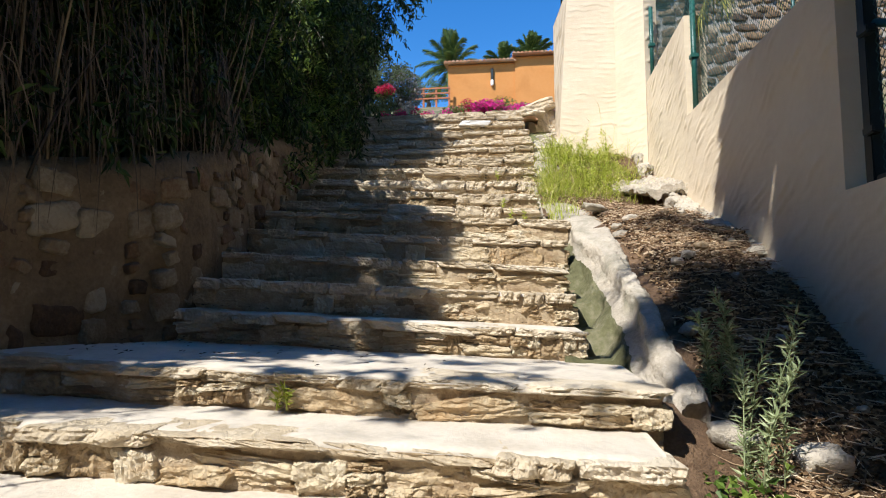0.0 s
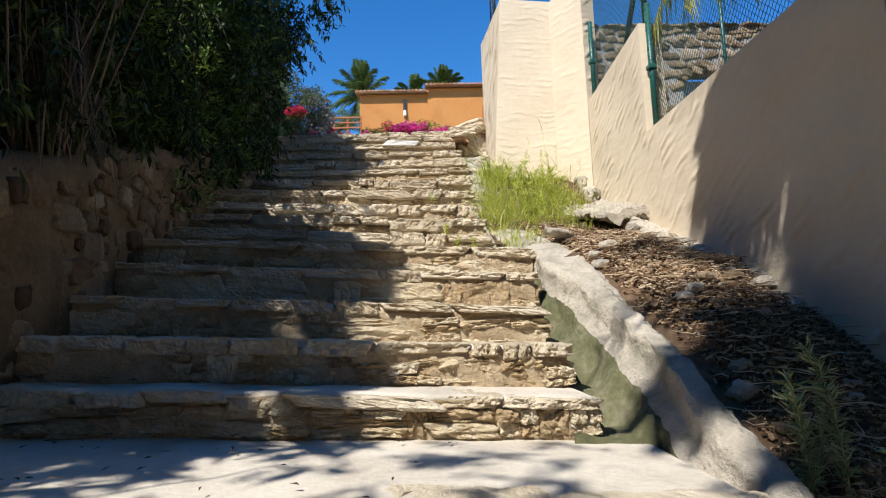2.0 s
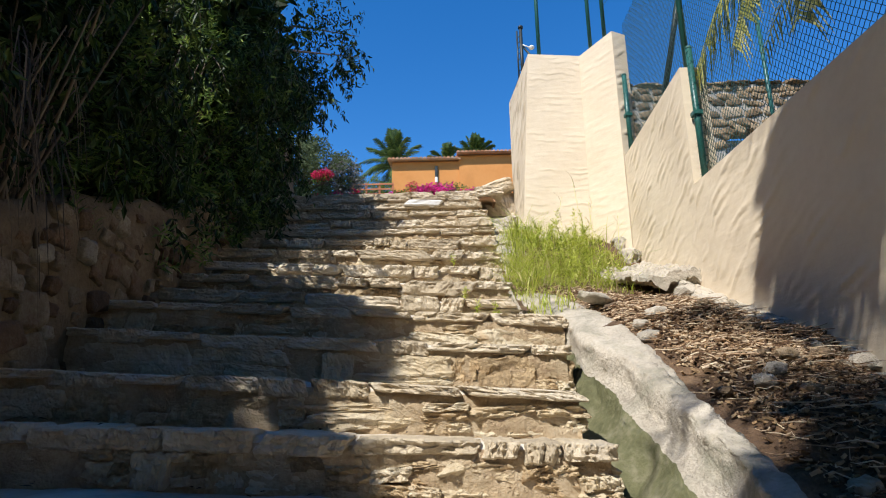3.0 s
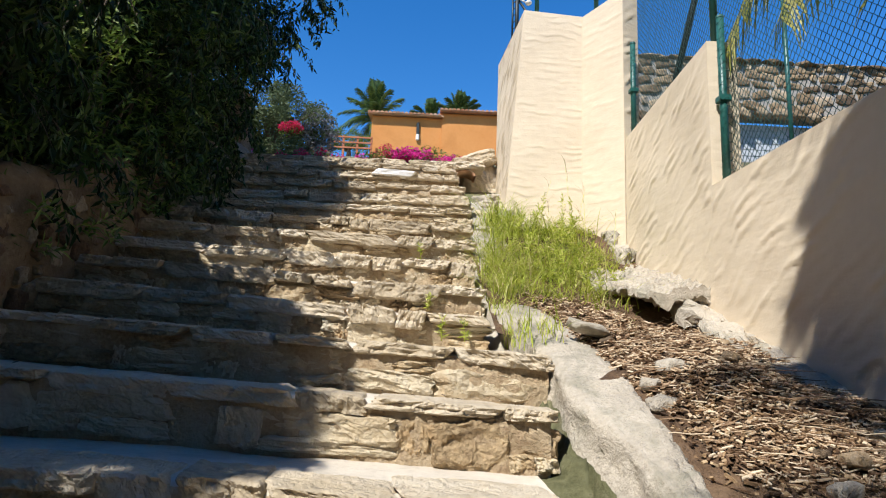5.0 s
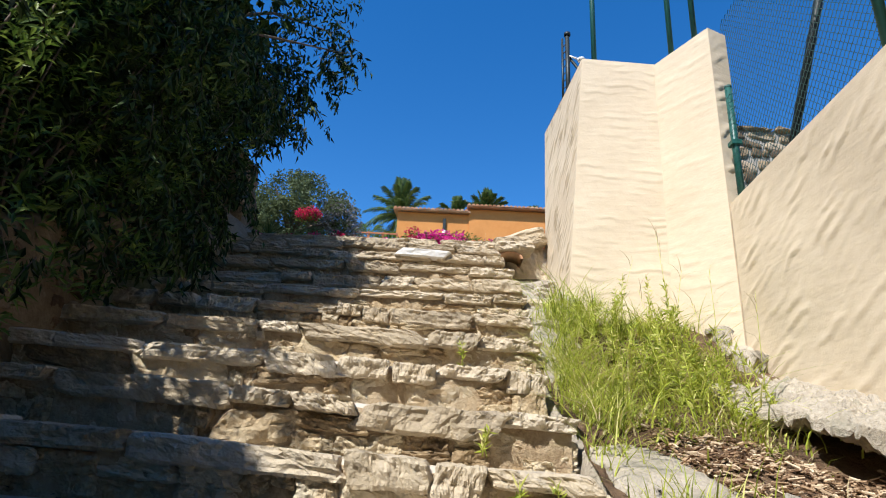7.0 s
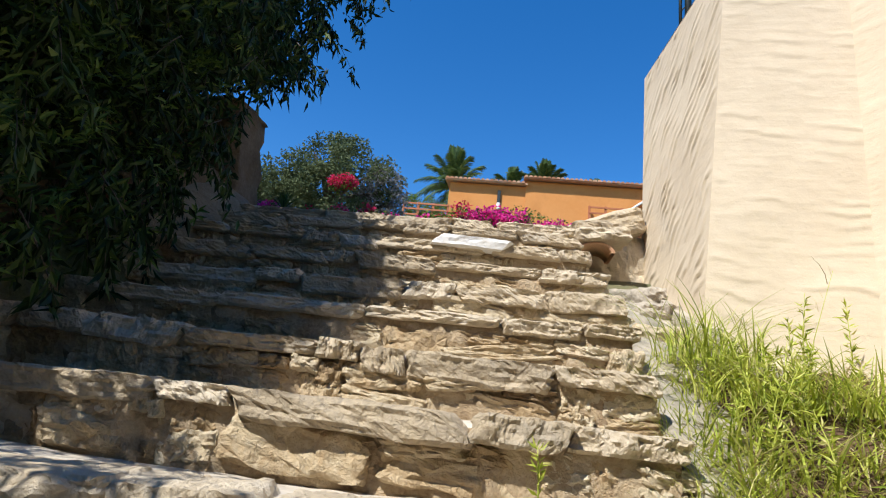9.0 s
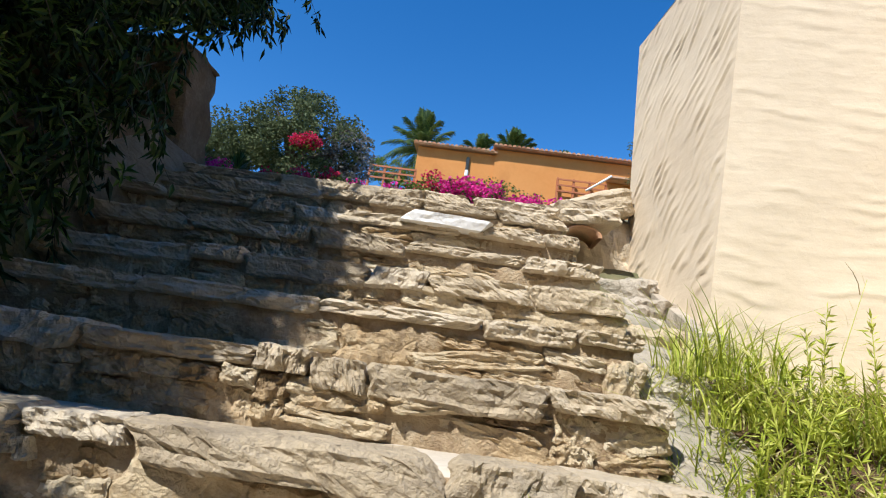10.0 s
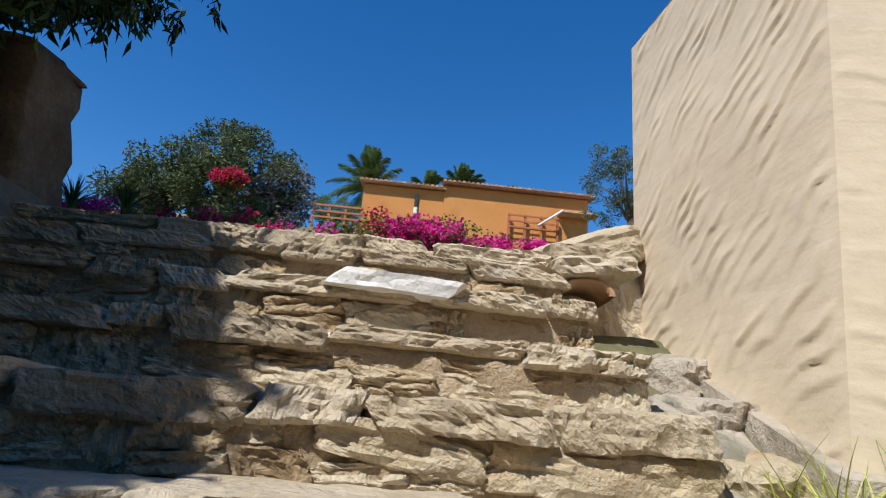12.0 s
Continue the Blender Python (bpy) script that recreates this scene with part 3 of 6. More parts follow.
def plaster_block(name, plan, z0, tops, parent, step=0.02, lean=None, mat=None, gouge=False):
    """A rendered wall over a closed plan polygon; tops gives the height at each corner. Faces carry trowel ripples in relief."""
    vs, fs = [], []
    n = len(plan)
    lean = lean or [0.0] * n

    def shift(u, e, z):
        return Vector(((lean[e] * (1 - u) + lean[(e + 1) % n] * u) * (z - z0), 0, 0))

    for e in range(n):
        a, b = Vector((*plan[e], 0)), Vector((*plan[(e + 1) % n], 0))
        ta, tb = tops[e], tops[(e + 1) % n]
        nu = max(2, int((b - a).length / step))
        nv = max(2, int((max(tops) - z0) / step))
        nrm = (b - a).cross(Vector((0, 0, 1))).normalized()
        base = len(vs)
        for i in range(nu + 1):
            u = i / nu
            p = a.lerp(b, u)
            top = ta + (tb - ta) * u
            for j in range(nv + 1):
                z = z0 + (top - z0) * j / nv
                s = u * (b - a).length
                rim = min(s, (b - a).length - s)
                edge = min(1.0, rim / 0.05) * min(1.0, (top - z) / 0.05)
                calm = min(1.0, rim / 0.2) * min(1.0, (top - z) / 0.2)
                if e == 0:
                    ph = z * 10.5 + 1.1 * s + 0.9 * noise.noise((s * 1.6, z * 3.0, 3.0)) + 0.25 * noise.noise((s * 7.0, z * 7.0, 6.0))
                    st = max(0.0, min(1.0, 0.22 + 1.6 * noise.noise((s * 3.0, z * 6.0, 8.0))))
                    rip = trowel(ph) * st * 0.009
                else:
                    ph = (z * 8.0 - s * 5.0 if gouge else z * 9.0 - s * 5.0) + 1.0 * noise.noise((s * 1.5, z * 2.2, p.x + 0.3 * e)) + 0.3 * noise.noise((s * 7.0, z * 7.0, 5.0 + e))
                    st = max(0.0, min(1.0, (0.30 if gouge else 0.16) + 1.7 * noise.noise((s * 2.4 + z * 1.6, z * 6.0 - s * 3.8, 9.0 + e))))
                    rip = trowel(ph) * st * (0.02 if gouge else 0.019)
                rip += noise.noise((s * 9.0, z * 9.0, 2.0 + e)) * 0.0016
                sway = noise.noise((p.x * 1.4, p.y * 1.4, z * 1.4)) * 0.016
                c = p + shift(u, e, z) + nrm * (rip * edge + sway * calm)
                vs.append((c.x, c.y, z))
        w = nv + 1
        for i in range(nu):
            for j in range(nv):
                k = base + i * w + j
                fs.append((k, k + w, k + w + 1, k + 1))
    t0 = len(vs)
    for p, t, q in zip(plan, tops, lean):
        vs.append((p[0] + q * (t - z0), p[1], t))
    fs.append(tuple(range(t0, t0 + n)))
    return raw(name, vs, fs, mat or PLASTER, parent)


def build_right_wall():
    wall = thing("wall_right", "cream rendered boundary wall stepping down the slope, trowel-rippled", "wall", kind="structure")
    X, T = 2.85, 0.24
    plaster_block("pier", [(1.56, 9.42), (2.55, 9.33), (2.55, 11.3), (1.68, 11.3)], 3.0, [6.14, 6.03, 6.25, 6.35], wall, step=0.014, lean=[0.07, 0.0, 0.0, 0.0], gouge=True)
    plaster_block("pier_return", [(2.50, 9.335), (2.84, 8.80), (3.05, 8.9), (2.75, 9.45)], 2.2, [6.025, 6.07, 6.07, 6.02], wall)
    plaster_block("wall_upper", [(X, 6.86), (X + T, 6.86), (X + T, 8.86), (X, 8.79)], 1.5, [4.32, 4.32, 4.24, 4.22], wall)
    plaster_block("wall_middle", [(X - 0.003, 3.72), (X + T, 3.72), (X + T, 6.885), (X - 0.003, 6.885)], 0.0, [3.10, 3.10, 3.11, 3.11], wall)
    plaster_block("wall_lower", [(X - 0.006, -2.0), (X + T, -2.0), (X + T, 3.745), (X - 0.006, 3.745)], -0.8, [1.68, 1.68, 1.66, 1.66], wall)
    # broken concrete footing along the wall's base
    rnd = random.Random(3)
    me = [stone_mesh("footing", 600 + i, CONCRETE, (11, 9, 4), 6, 0.24, False) for i in range(5)]
    base = [(3.5, 0.55), (4.2, 0.93), (5.3, 1.53), (6.5, 1.95), (7.2, 2.24), (8.3, 2.62), (9.2, 3.3)]
    y = 4.6
    while y < 9.0:
        L = rnd.uniform(0.25, 0.55)
        big = 6.1 < y < 7.4
        d = 0.3 if big else 0.24
        stone("footing", me[rnd.randrange(5)], (X - d / 2 + 0.06, y + L / 2, lerp(base, y + L / 2) - (0.03 if big else 0.05)), (d, L * 1.15, 0.16), wall,
              (20, rnd.uniform(-6, 6) + (10 if big else 0), rnd.uniform(-8, 8)))
        y += L
    # undercut concrete ledge jutting from the footing
    vs, fs = [], []
    nu, nv = 34, 70
    for side in (0, 1):
        for i in range(nv + 1):
            y = 6.95 + 1.15 * i / nv
            left = 2.12 + 0.45 * max(0.0, 0.5 - i / nv) + 0.12 * fbm(y, 0.3, 0.0, 3.0) + 0.05 * fbm(y, 0.3, 4.0, 12.0)
            for j in range(nu + 1):
                u = j / nu
                x = left + (X + 0.03 - left) * u
                top = 2.22 + 0.26 * (y - 6.8) + 0.08 * u + 0.06 * fbm(x, y, 2.0, 4.0) + 0.035 * fbm(x, y, 5.0, 13.0)
                thick = 0.03 + min(u, 0.25) * 0.3 + 0.04 * fbm(x, y, 9.0, 7.0)
                vs.append((x, y, top - (max(0.02, thick) if side else 0)))
    w, half = nu + 1, (nu + 1) * (nv + 1)
    for i in range(nv):
        for j in range(nu):
            k = i * w + j
            fs += [(k, k + 1, k + w + 1, k + w), (half + k + w, half + k + w + 1, half + k + 1, half + k)]
        fs += [(i * w, i * w + w, half + i * w + w, half + i * w)]
    for j in range(nu):
        fs += [(j, half + j, half + j + 1, j + 1), (nv * w + j, nv * w + j + 1, half + nv * w + j + 1, half + nv * w + j)]
    raw("ledge", vs, fs, CONCRETE, wall, "broken whitish concrete ledge over a hollow", smooth=False)
    # bare grey footing of the pier
    plaster_block("plinth", [(1.50, 9.36), (1.68, 9.36), (1.72, 11.25), (1.60, 11.25)], 2.6, [3.48, 3.48, 4.22, 4.22], wall, mat=CONCRETE, lean=[0.03, 0.0, 0.0, 0.03])
    plaster_block("plinth", [(1.685, 9.33), (2.5, 9.27), (2.5, 9.5), (1.685, 9.5)], 2.6, [3.32, 3.2, 3.2, 3.32], wall, mat=CONCRETE)


# ---- earth bank, drain and kerb between stairs and wall ----
BANK_WALL = [(-3, -0.9), (2.6, 0.1), (3.5, 0.55), (4.2, 0.95), (5.3, 1.53), (6.5, 1.95), (8.3, 2.62), (9.5, 3.4)]
KERB = [(2.3, 1.80, 0.04), (2.55, 1.78, 0.18), (2.95, 1.74, 0.46), (3.4, 1.71, 0.72), (4.0, 1.70, 1.02), (4.5, 1.68, 1.22), (5.0, 1.64, 1.45), (5.5, 1.57, 1.66), (6.0, 1.47, 1.84), (6.5, 1.38, 1.985), (7.0, 1.36, 2.15)]


def kerb_x(y):
    return lerp([(k[0], k[1]) for k in KERB], y)


def kerb_z(y):
    return lerp([(k[0], k[2]) for k in KERB], y)


def bank_height(x, y):
    zw = lerp(BANK_WALL, y)
    zk = kerb_z(y) + 0.005 if y > 2.4 else lerp([(-3, -1.0), (2.4, 0.12)], y)
    if y > 6.3:
        zk = lerp([(6.3, 1.9), (8.0, 2.52), (9.4, 3.25)], y)
    k = min(1.0, max(0.0, (x - 1.3) / 1.55))
    mound = 0.16 * math.exp(-((x - 2.1) / 0.35) ** 2 - ((y - 5.5) / 0.7) ** 2) + 0.1 * math.exp(-((x - 2.2) / 0.4) ** 2 - ((y - 4.2) / 0.6) ** 2)
    if 2.4 < y < 7.0:
        mound -= 0.045 * math.exp(-((x - kerb_x(y)) / 0.2) ** 2)
    mound -= 0.2 * math.exp(-((x - 2.35) / 0.28) ** 2 - ((y - 6.8) / 0.45) ** 2)
    return zk + (zw - zk) * k + mound + 0.05 * fbm(x, y, 1.0, 2.5) + 0.02 * fbm(x, y, 5.0, 9)


def build_bank():
    xs, ys = np.linspace(1.16, 2.92, 30), np.linspace(-2.0, 9.5, 150)
    vs = []
    for y in ys:
        for i, x in enumerate(xs):
            x2 = max(x, kerb_x(y) - 0.05) if 3.05 < y < 6.3 else x
            vs.append((x2, y, bank_height(x2, y)))
    nx = len(xs)
    fs = [(j * nx + i, j * nx + i + 1, (j + 1) * nx + i + 1, (j + 1) * nx + i) for j in range(len(ys) - 1) for i in range(nx - 1)]
    tagged(raw("soil_bank", vs, fs, SOIL), "bank of dry brown soil below the rendered wall", "soil", kind="structure")
    # wood chips and dry litter
    rnd = random.Random(11)
    chunks = []
    for _ in range(9000):
        y = rnd.uniform(2.2, 5.3)
        x = rnd.uniform(kerb_x(max(y, 2.4)) + 0.12, 2.86)
        if rnd.random() > 0.35 + 0.65 * min(1, max(0, (x - 1.7) / 0.3)):
            continue
        L, w, h = rnd.uniform(0.01, 0.05), rnd.uniform(0.004, 0.014), rnd.uniform(0.002, 0.007)
        m = pose(x, y, bank_height(x, y) + rnd.uniform(0.0, 0.02), rnd.uniform(-35, 35), rnd.uniform(-35, 35), rnd.uniform(0, 180))
        c = [m @ Vector((sx * L * (0.5 if sy > 0 else 0.42), sy * w * 0.5, sz * h)) for sz in (-1, 1) for sx, sy in ((-1, -1), (1, -1), (1, 1), (-1, 1))]
        chunks.append((c, [(3, 2, 1, 0), (4, 5, 6, 7), (0, 1, 5, 4), (1, 2, 6, 5), (2, 3, 7, 6), (3, 0, 4, 7)]))
    v, f = merge(chunks)
    tagged(raw("bark_mulch", v, f, MULCH, smooth=False), "loose brown bark chips scattered over the soil bank", "mulch", kind="stuff")
    chunks = []
    for _ in range(8500):
        y = rnd.uniform(4.7, 7.1)
        x = rnd.uniform(kerb_x(y) + 0.1 + 0.12 * max(0.0, 5.6 - y), 2.8)
        L, w, h = rnd.uniform(0.012, 0.07), rnd.uniform(0.004, 0.016), rnd.uniform(0.001, 0.004)
        m = pose(x, y, bank_height(x, y) + rnd.uniform(0.0, 0.03), rnd.uniform(-25, 25), rnd.uniform(-25, 25), rnd.uniform(0, 180))
        c = [m @ Vector((sx * L * (0.5 if sy > 0 else 0.38), sy * w * 0.5, sz * h)) for sz in (-1, 1) for sx, sy in ((-1, -1), (1, -1), (1, 1), (-1, 1))]
        chunks.append((c, [(3, 2, 1, 0), (4, 5, 6, 7), (0, 1, 5, 4), (1, 2, 6, 5), (2, 3, 7, 6), (3, 0, 4, 7)]))
    v, f = merge(chunks)
    tagged(raw("dry_litter", v, f, LITTER, smooth=False), "straw-brown dry leaf and bark litter below the broken footing", "litter", kind="stuff")
    # dead roots and twigs
    chunks = []
    for _ in range(1700):
        y = rnd.uniform(2.0, 6.4)
        x = rnd.uniform(1.85, 2.84)
        a, L = rnd.uniform(0, 6.28), rnd.uniform(0.05, 0.26)
        p0 = Vector((x, y, bank_height(x, y) + 0.01))
        pts = [p0 + Vector((math.cos(a) * L * t, math.sin(a) * L * t, rnd.uniform(-0.006, 0.012)))
               for t in (0, 0.33, 0.66, 1)]
        pts = [Vector((q.x + rnd.uniform(-0.008, 0.008), q.y + rnd.uniform(-0.008, 0.008), max(q.z, bank_height(q.x, q.y)) + 0.006)) for q in pts]
        chunks.append(tube(pts, [0.003, 0.0027, 0.0022, 0.001], 4))
    v, f = merge(chunks)
    tagged(raw("dead_twigs", v, f, LITTER), "tangle of dead twigs and roots on the bank", "twigs", kind="stuff")
    # stones on the bank
    me = [stone_mesh("bank_stone", 700 + i, CONCRETE if i % 2 else RUBBLE, (5, 4, 3), 4, 0.22) for i in range(6)]
    for k in range(46):
        y = rnd.uniform(1.0, 6.3)
        near = y < 3.0
        x = rnd.uniform(1.75, 2.8)
        s = rnd.uniform(0.04, 0.11) * (1.8 if near else 1)
        ob = stone("bank_stone", me[k % 6], (x, y, bank_height(x, y) + s * 0.15), (s * 1.4, s, s * 0.7), None, (rnd.uniform(-20, 20), rnd.uniform(-20, 20), rnd.uniform(0, 180)))
        tagged(ob, "rough grey-brown stone half buried in the soil bank", "stone", "stones on the bank")
    ob = stone("flat_stone", me[1], (1.66, 6.05, 1.93), (0.26, 0.16, 0.07), None, (8, 12, 20))
    tagged(ob, "flat pale stone lying at the kerb's end", "stone")


def build_kerb():
    kerb = thing("drain_kerb", "whitish rounded concrete kerb with moss-green drain side", "kerb", kind="structure")
    ys = np.linspace(2.98, 7.0, 210)
    vs, fs, idx = [], [], []
    prof = [(-0.60, -0.40, 0), (-0.42, -0.42, 0), (-0.28, -0.40, 0), (-0.21, -0.30, 0), (-0.18, -0.16, 0), (-0.165, -0.04, 1), (-0.13, -0.006, 1), (-0.06, 0.004, 1), (0.0, 0.006, 1), (0.045, 0.002, 1), (0.09, -0.004, 1), (0.13, -0.03, 1), (0.15, -0.2, 1)]
    fine = []
    for p, q in zip(prof, prof[1:]):
        fine += [tuple(p[i] + (q[i] - p[i]) * k / 3 for i in (0, 1)) + (q[2],) for k in range(3)]
    prof = fine + [prof[-1]]
    nose = [s[0] for s in STEPS]
    for y in ys:
        cx, cz = kerb_x(y), kerb_z(y)
        n = max(0, min(len(nose) - 2, sum(1 for s in nose if s <= y) - 1))
        level = 0.17 * (1 - (y - nose[n]) / (nose[n + 1] - nose[n])) - 0.05
        lump = 0.02 * math.sin(y * 3.2 + 0.6) + 0.03 * fbm(0.7, y, 0.2, 3.0)
        for dx, dz, _ in prof:
            q = 0.024 * fbm(dx * 2, y, dz * 2, 2.4) + 0.008 * fbm(dx, y, dz, 11, 0.5) + 0.006 * fbm(dx, y, dz, 34, 0.5)
            dx *= lerp([(4.6, 0.62), (5.4, 1.0)], y) if dx > -0.19 else 1.0
            dx *= lerp([(2.6, 0.5), (3.4, 0.25), (4.4, 0.3), (5.2, 0.9), (5.8, 1.7)], y) if dx > 0 else 1.0
            dz += level if dx < -0.2 else 0
            vs.append((cx + dx + q + (lump if dx < -0.1 else lump * 0.3), y + 0.5 * q, cz + dz + q * 0.8 + 0))
    w = len(prof)
    for i in range(len(ys) - 1):
        for j in range(w - 1):
            k = i * w + j
            fs.append((k, k + 1, k + w + 1, k + w))
            idx.append(0 if prof[j + 1][2] == 0 else 1)
    fs += [tuple(range(w)), tuple(range((len(ys) - 1) * w, len(ys) * w))[::-1]]
    idx += [1, 1]
    raw("channel", vs, fs, CONCRETE, kerb, mats=[MOSS, CONCRETE], index=idx)
    # upper drain: ragged concrete strip beside the grass up to the pier
    vs, fs = [], []
    ys = np.linspace(6.3, 9.9, 60)
    for y in ys:
        z = lerp([(s[0], s[1]) for s in STEPS], y) - 0.24
        for dx, dz in ((-0.06, -0.4), (-0.02, -0.12), (0.05, -0.02), (0.2, -0.06), (0.38, -0.1)):
            q = 0.03 * fbm(dx, y, 0.5, 3)
            vs.append((1.16 + dx + q, y, z + dz + q))
    fs = [(i * 5 + j, i * 5 + j + 1, i * 5 + j + 6, i * 5 + j + 5) for i in range(len(ys) - 1) for j in range(4)]
    raw("channel_upper", vs, fs, CONCRETE, kerb)


def build_stair_head():
    # boulder and terracotta spout beside the top steps
    me = stone_mesh("boulder", 801, SLAB, (18, 14, 9), 5, 0.07, False)
    tagged(stone("boulder", me, (1.30, 11.22, 4.66), (0.72, 0.5, 0.26), None, (8, -22, 8)), "large pale limestone boulder beside the top step", "boulder")
    me2 = stone_mesh("boulder", 802, SLAB, (14, 12, 7), 6, 0.10, False)
    tagged(stone("boulder", me2, (1.17, 10.95, 4.55), (0.36, 0.3, 0.14), None, (0, -6, 6)), "flat whitish stone at the head of the drain", "boulder")
    me3 = stone_mesh("boulder", 803, SLAB, (18, 12, 6), 10, 0.07, False)
    tagged(stone("boulder", me3, (1.22, 10.80, 4.43), (0.44, 0.46, 0.11), None, (3, -5, 0)), "flat stone bridging the dark drain opening", "boulder")
    me4 = [stone_mesh("rubble_block", 810 + i, STONE if i == 1 else CONCRETE, (16, 16, 12), 9, 0.09, False) for i in range(3)]
    for k, (x, y, z, sx, sy, sz) in enumerate(((1.32, 9.3, 3.06, 0.4, 0.5, 0.3), (1.38, 9.75, 3.34, 0.40, 0.5, 0.36), (1.42, 10.12, 3.56, 0.36, 0.5, 0.36), (1.47, 10.5, 3.80, 0.26, 0.5, 0.3))):
        tagged(stone("rubble_block", me4[k % 3], (x, y, z), (sx, sy, sz), None, (5, 4, 11 * k)), "rough grey concrete lump between steps and pier", "concrete block", "concrete lumps by the pier")
    me5 = stone_mesh("boulder", 804, SLAB, (18, 18, 14), 6, 0.06, False)
    tagged(stone("boulder", me5, (1.46, 11.65, 4.15), (0.8, 1.0, 1.02), None, (0, 0, 8)), "weathered stone mass behind the drain head", "boulder")
    spout = thing("drain_cover", "terracotta half pipe set in the dark drain opening", "drain cover", at=(1.16, 10.6, 4.2))
    vs = []
    for y in (10.62, 10.95):
        for r in (0.085, 0.068):
            for k in range(11):
                a = math.pi * k / 10
                vs.append((1.17 + r * 1.75 * math.cos(a), y, 4.27 + r * math.sin(a)))
    fs = []
    for k in range(10):
        fs += [(k, k + 1, 23 + k, 22 + k), (11 + k, 33 + k, 34 + k, 12 + k), (k, 11 + k, 12 + k, k + 1), (22 + k, 23 + k, 34 + k, 33 + k)]
    raw("half_pipe", vs, fs, TILE, spout)


# unseen plain wall added behind the foot of the stairs to cut skylight
def build_sky_screen():
    bm = bmesh.new()
    box(bm, (-18.0, -12.6, -3.0), (16.0, -12.0, 10.0), 0.05)
    tagged(part("wall_south", bm, ROUGH_PLASTER), "unseen plain brown earth-rendered wall added to block skylight at the lower end", "wall", kind="structure")


build_sky_screen()
build_steps()
build_left_wall()
build_right_wall()
build_bank()
build_kerb()
build_stair_head()


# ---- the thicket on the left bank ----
# Crown limits set to match the foliage's outline from the camera.
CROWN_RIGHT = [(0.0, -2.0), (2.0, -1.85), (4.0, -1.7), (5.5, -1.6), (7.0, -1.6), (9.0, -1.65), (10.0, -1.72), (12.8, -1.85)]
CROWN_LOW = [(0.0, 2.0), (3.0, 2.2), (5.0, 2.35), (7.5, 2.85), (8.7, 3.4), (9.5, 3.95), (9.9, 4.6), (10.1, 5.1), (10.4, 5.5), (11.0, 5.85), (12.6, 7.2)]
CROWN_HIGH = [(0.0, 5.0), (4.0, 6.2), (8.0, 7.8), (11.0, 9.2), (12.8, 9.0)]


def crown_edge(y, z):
    """Foliage limit over the stairs, fitted to the camera's view: upright over the wall, overhanging higher up."""
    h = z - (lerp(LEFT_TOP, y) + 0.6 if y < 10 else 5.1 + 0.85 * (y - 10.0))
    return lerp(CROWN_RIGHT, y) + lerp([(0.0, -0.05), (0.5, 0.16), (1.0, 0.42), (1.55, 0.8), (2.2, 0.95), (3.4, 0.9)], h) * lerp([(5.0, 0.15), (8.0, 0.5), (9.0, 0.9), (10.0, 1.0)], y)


def whorls(tips, count, length, width, rnd):
    """Rosettes of lance leaves at shoot tips, as oleander bears them: verts and faces."""
    vs, fs = [], []
    for c in tips:
        axis = Vector((rnd.uniform(-0.2, 0.8), rnd.uniform(-0.7, 0.2), rnd.uniform(0.1, 0.9))).normalized()
        a = axis.orthogonal().normalized()
        b = axis.cross(a)
        for k in range(count):
            t = 2.4 * k
            d = (a * math.cos(t) + b * math.sin(t) + axis * rnd.uniform(-0.1, 0.9)).normalized()
            side = d.cross(axis).normalized()
            up = side.cross(d)
            L, w = length * rnd.uniform(0.6, 1.15), width * rnd.uniform(0.8, 1.2)
            n = len(vs)
            o = Vector(c) - axis * 0.012 * k
            vs += [o, o + d * L * 0.45 + side * w + up * w * 0.5, o + d * L - Vector((0, 0, L * 0.12)), o + d * L * 0.45 - side * w + up * w * 0.5, o + d * L * 0.5]
            fs += [(n, n + 1, n + 4), (n + 1, n + 2, n + 4), (n + 2, n + 3, n + 4), (n + 3, n, n + 4)]
    return vs, fs


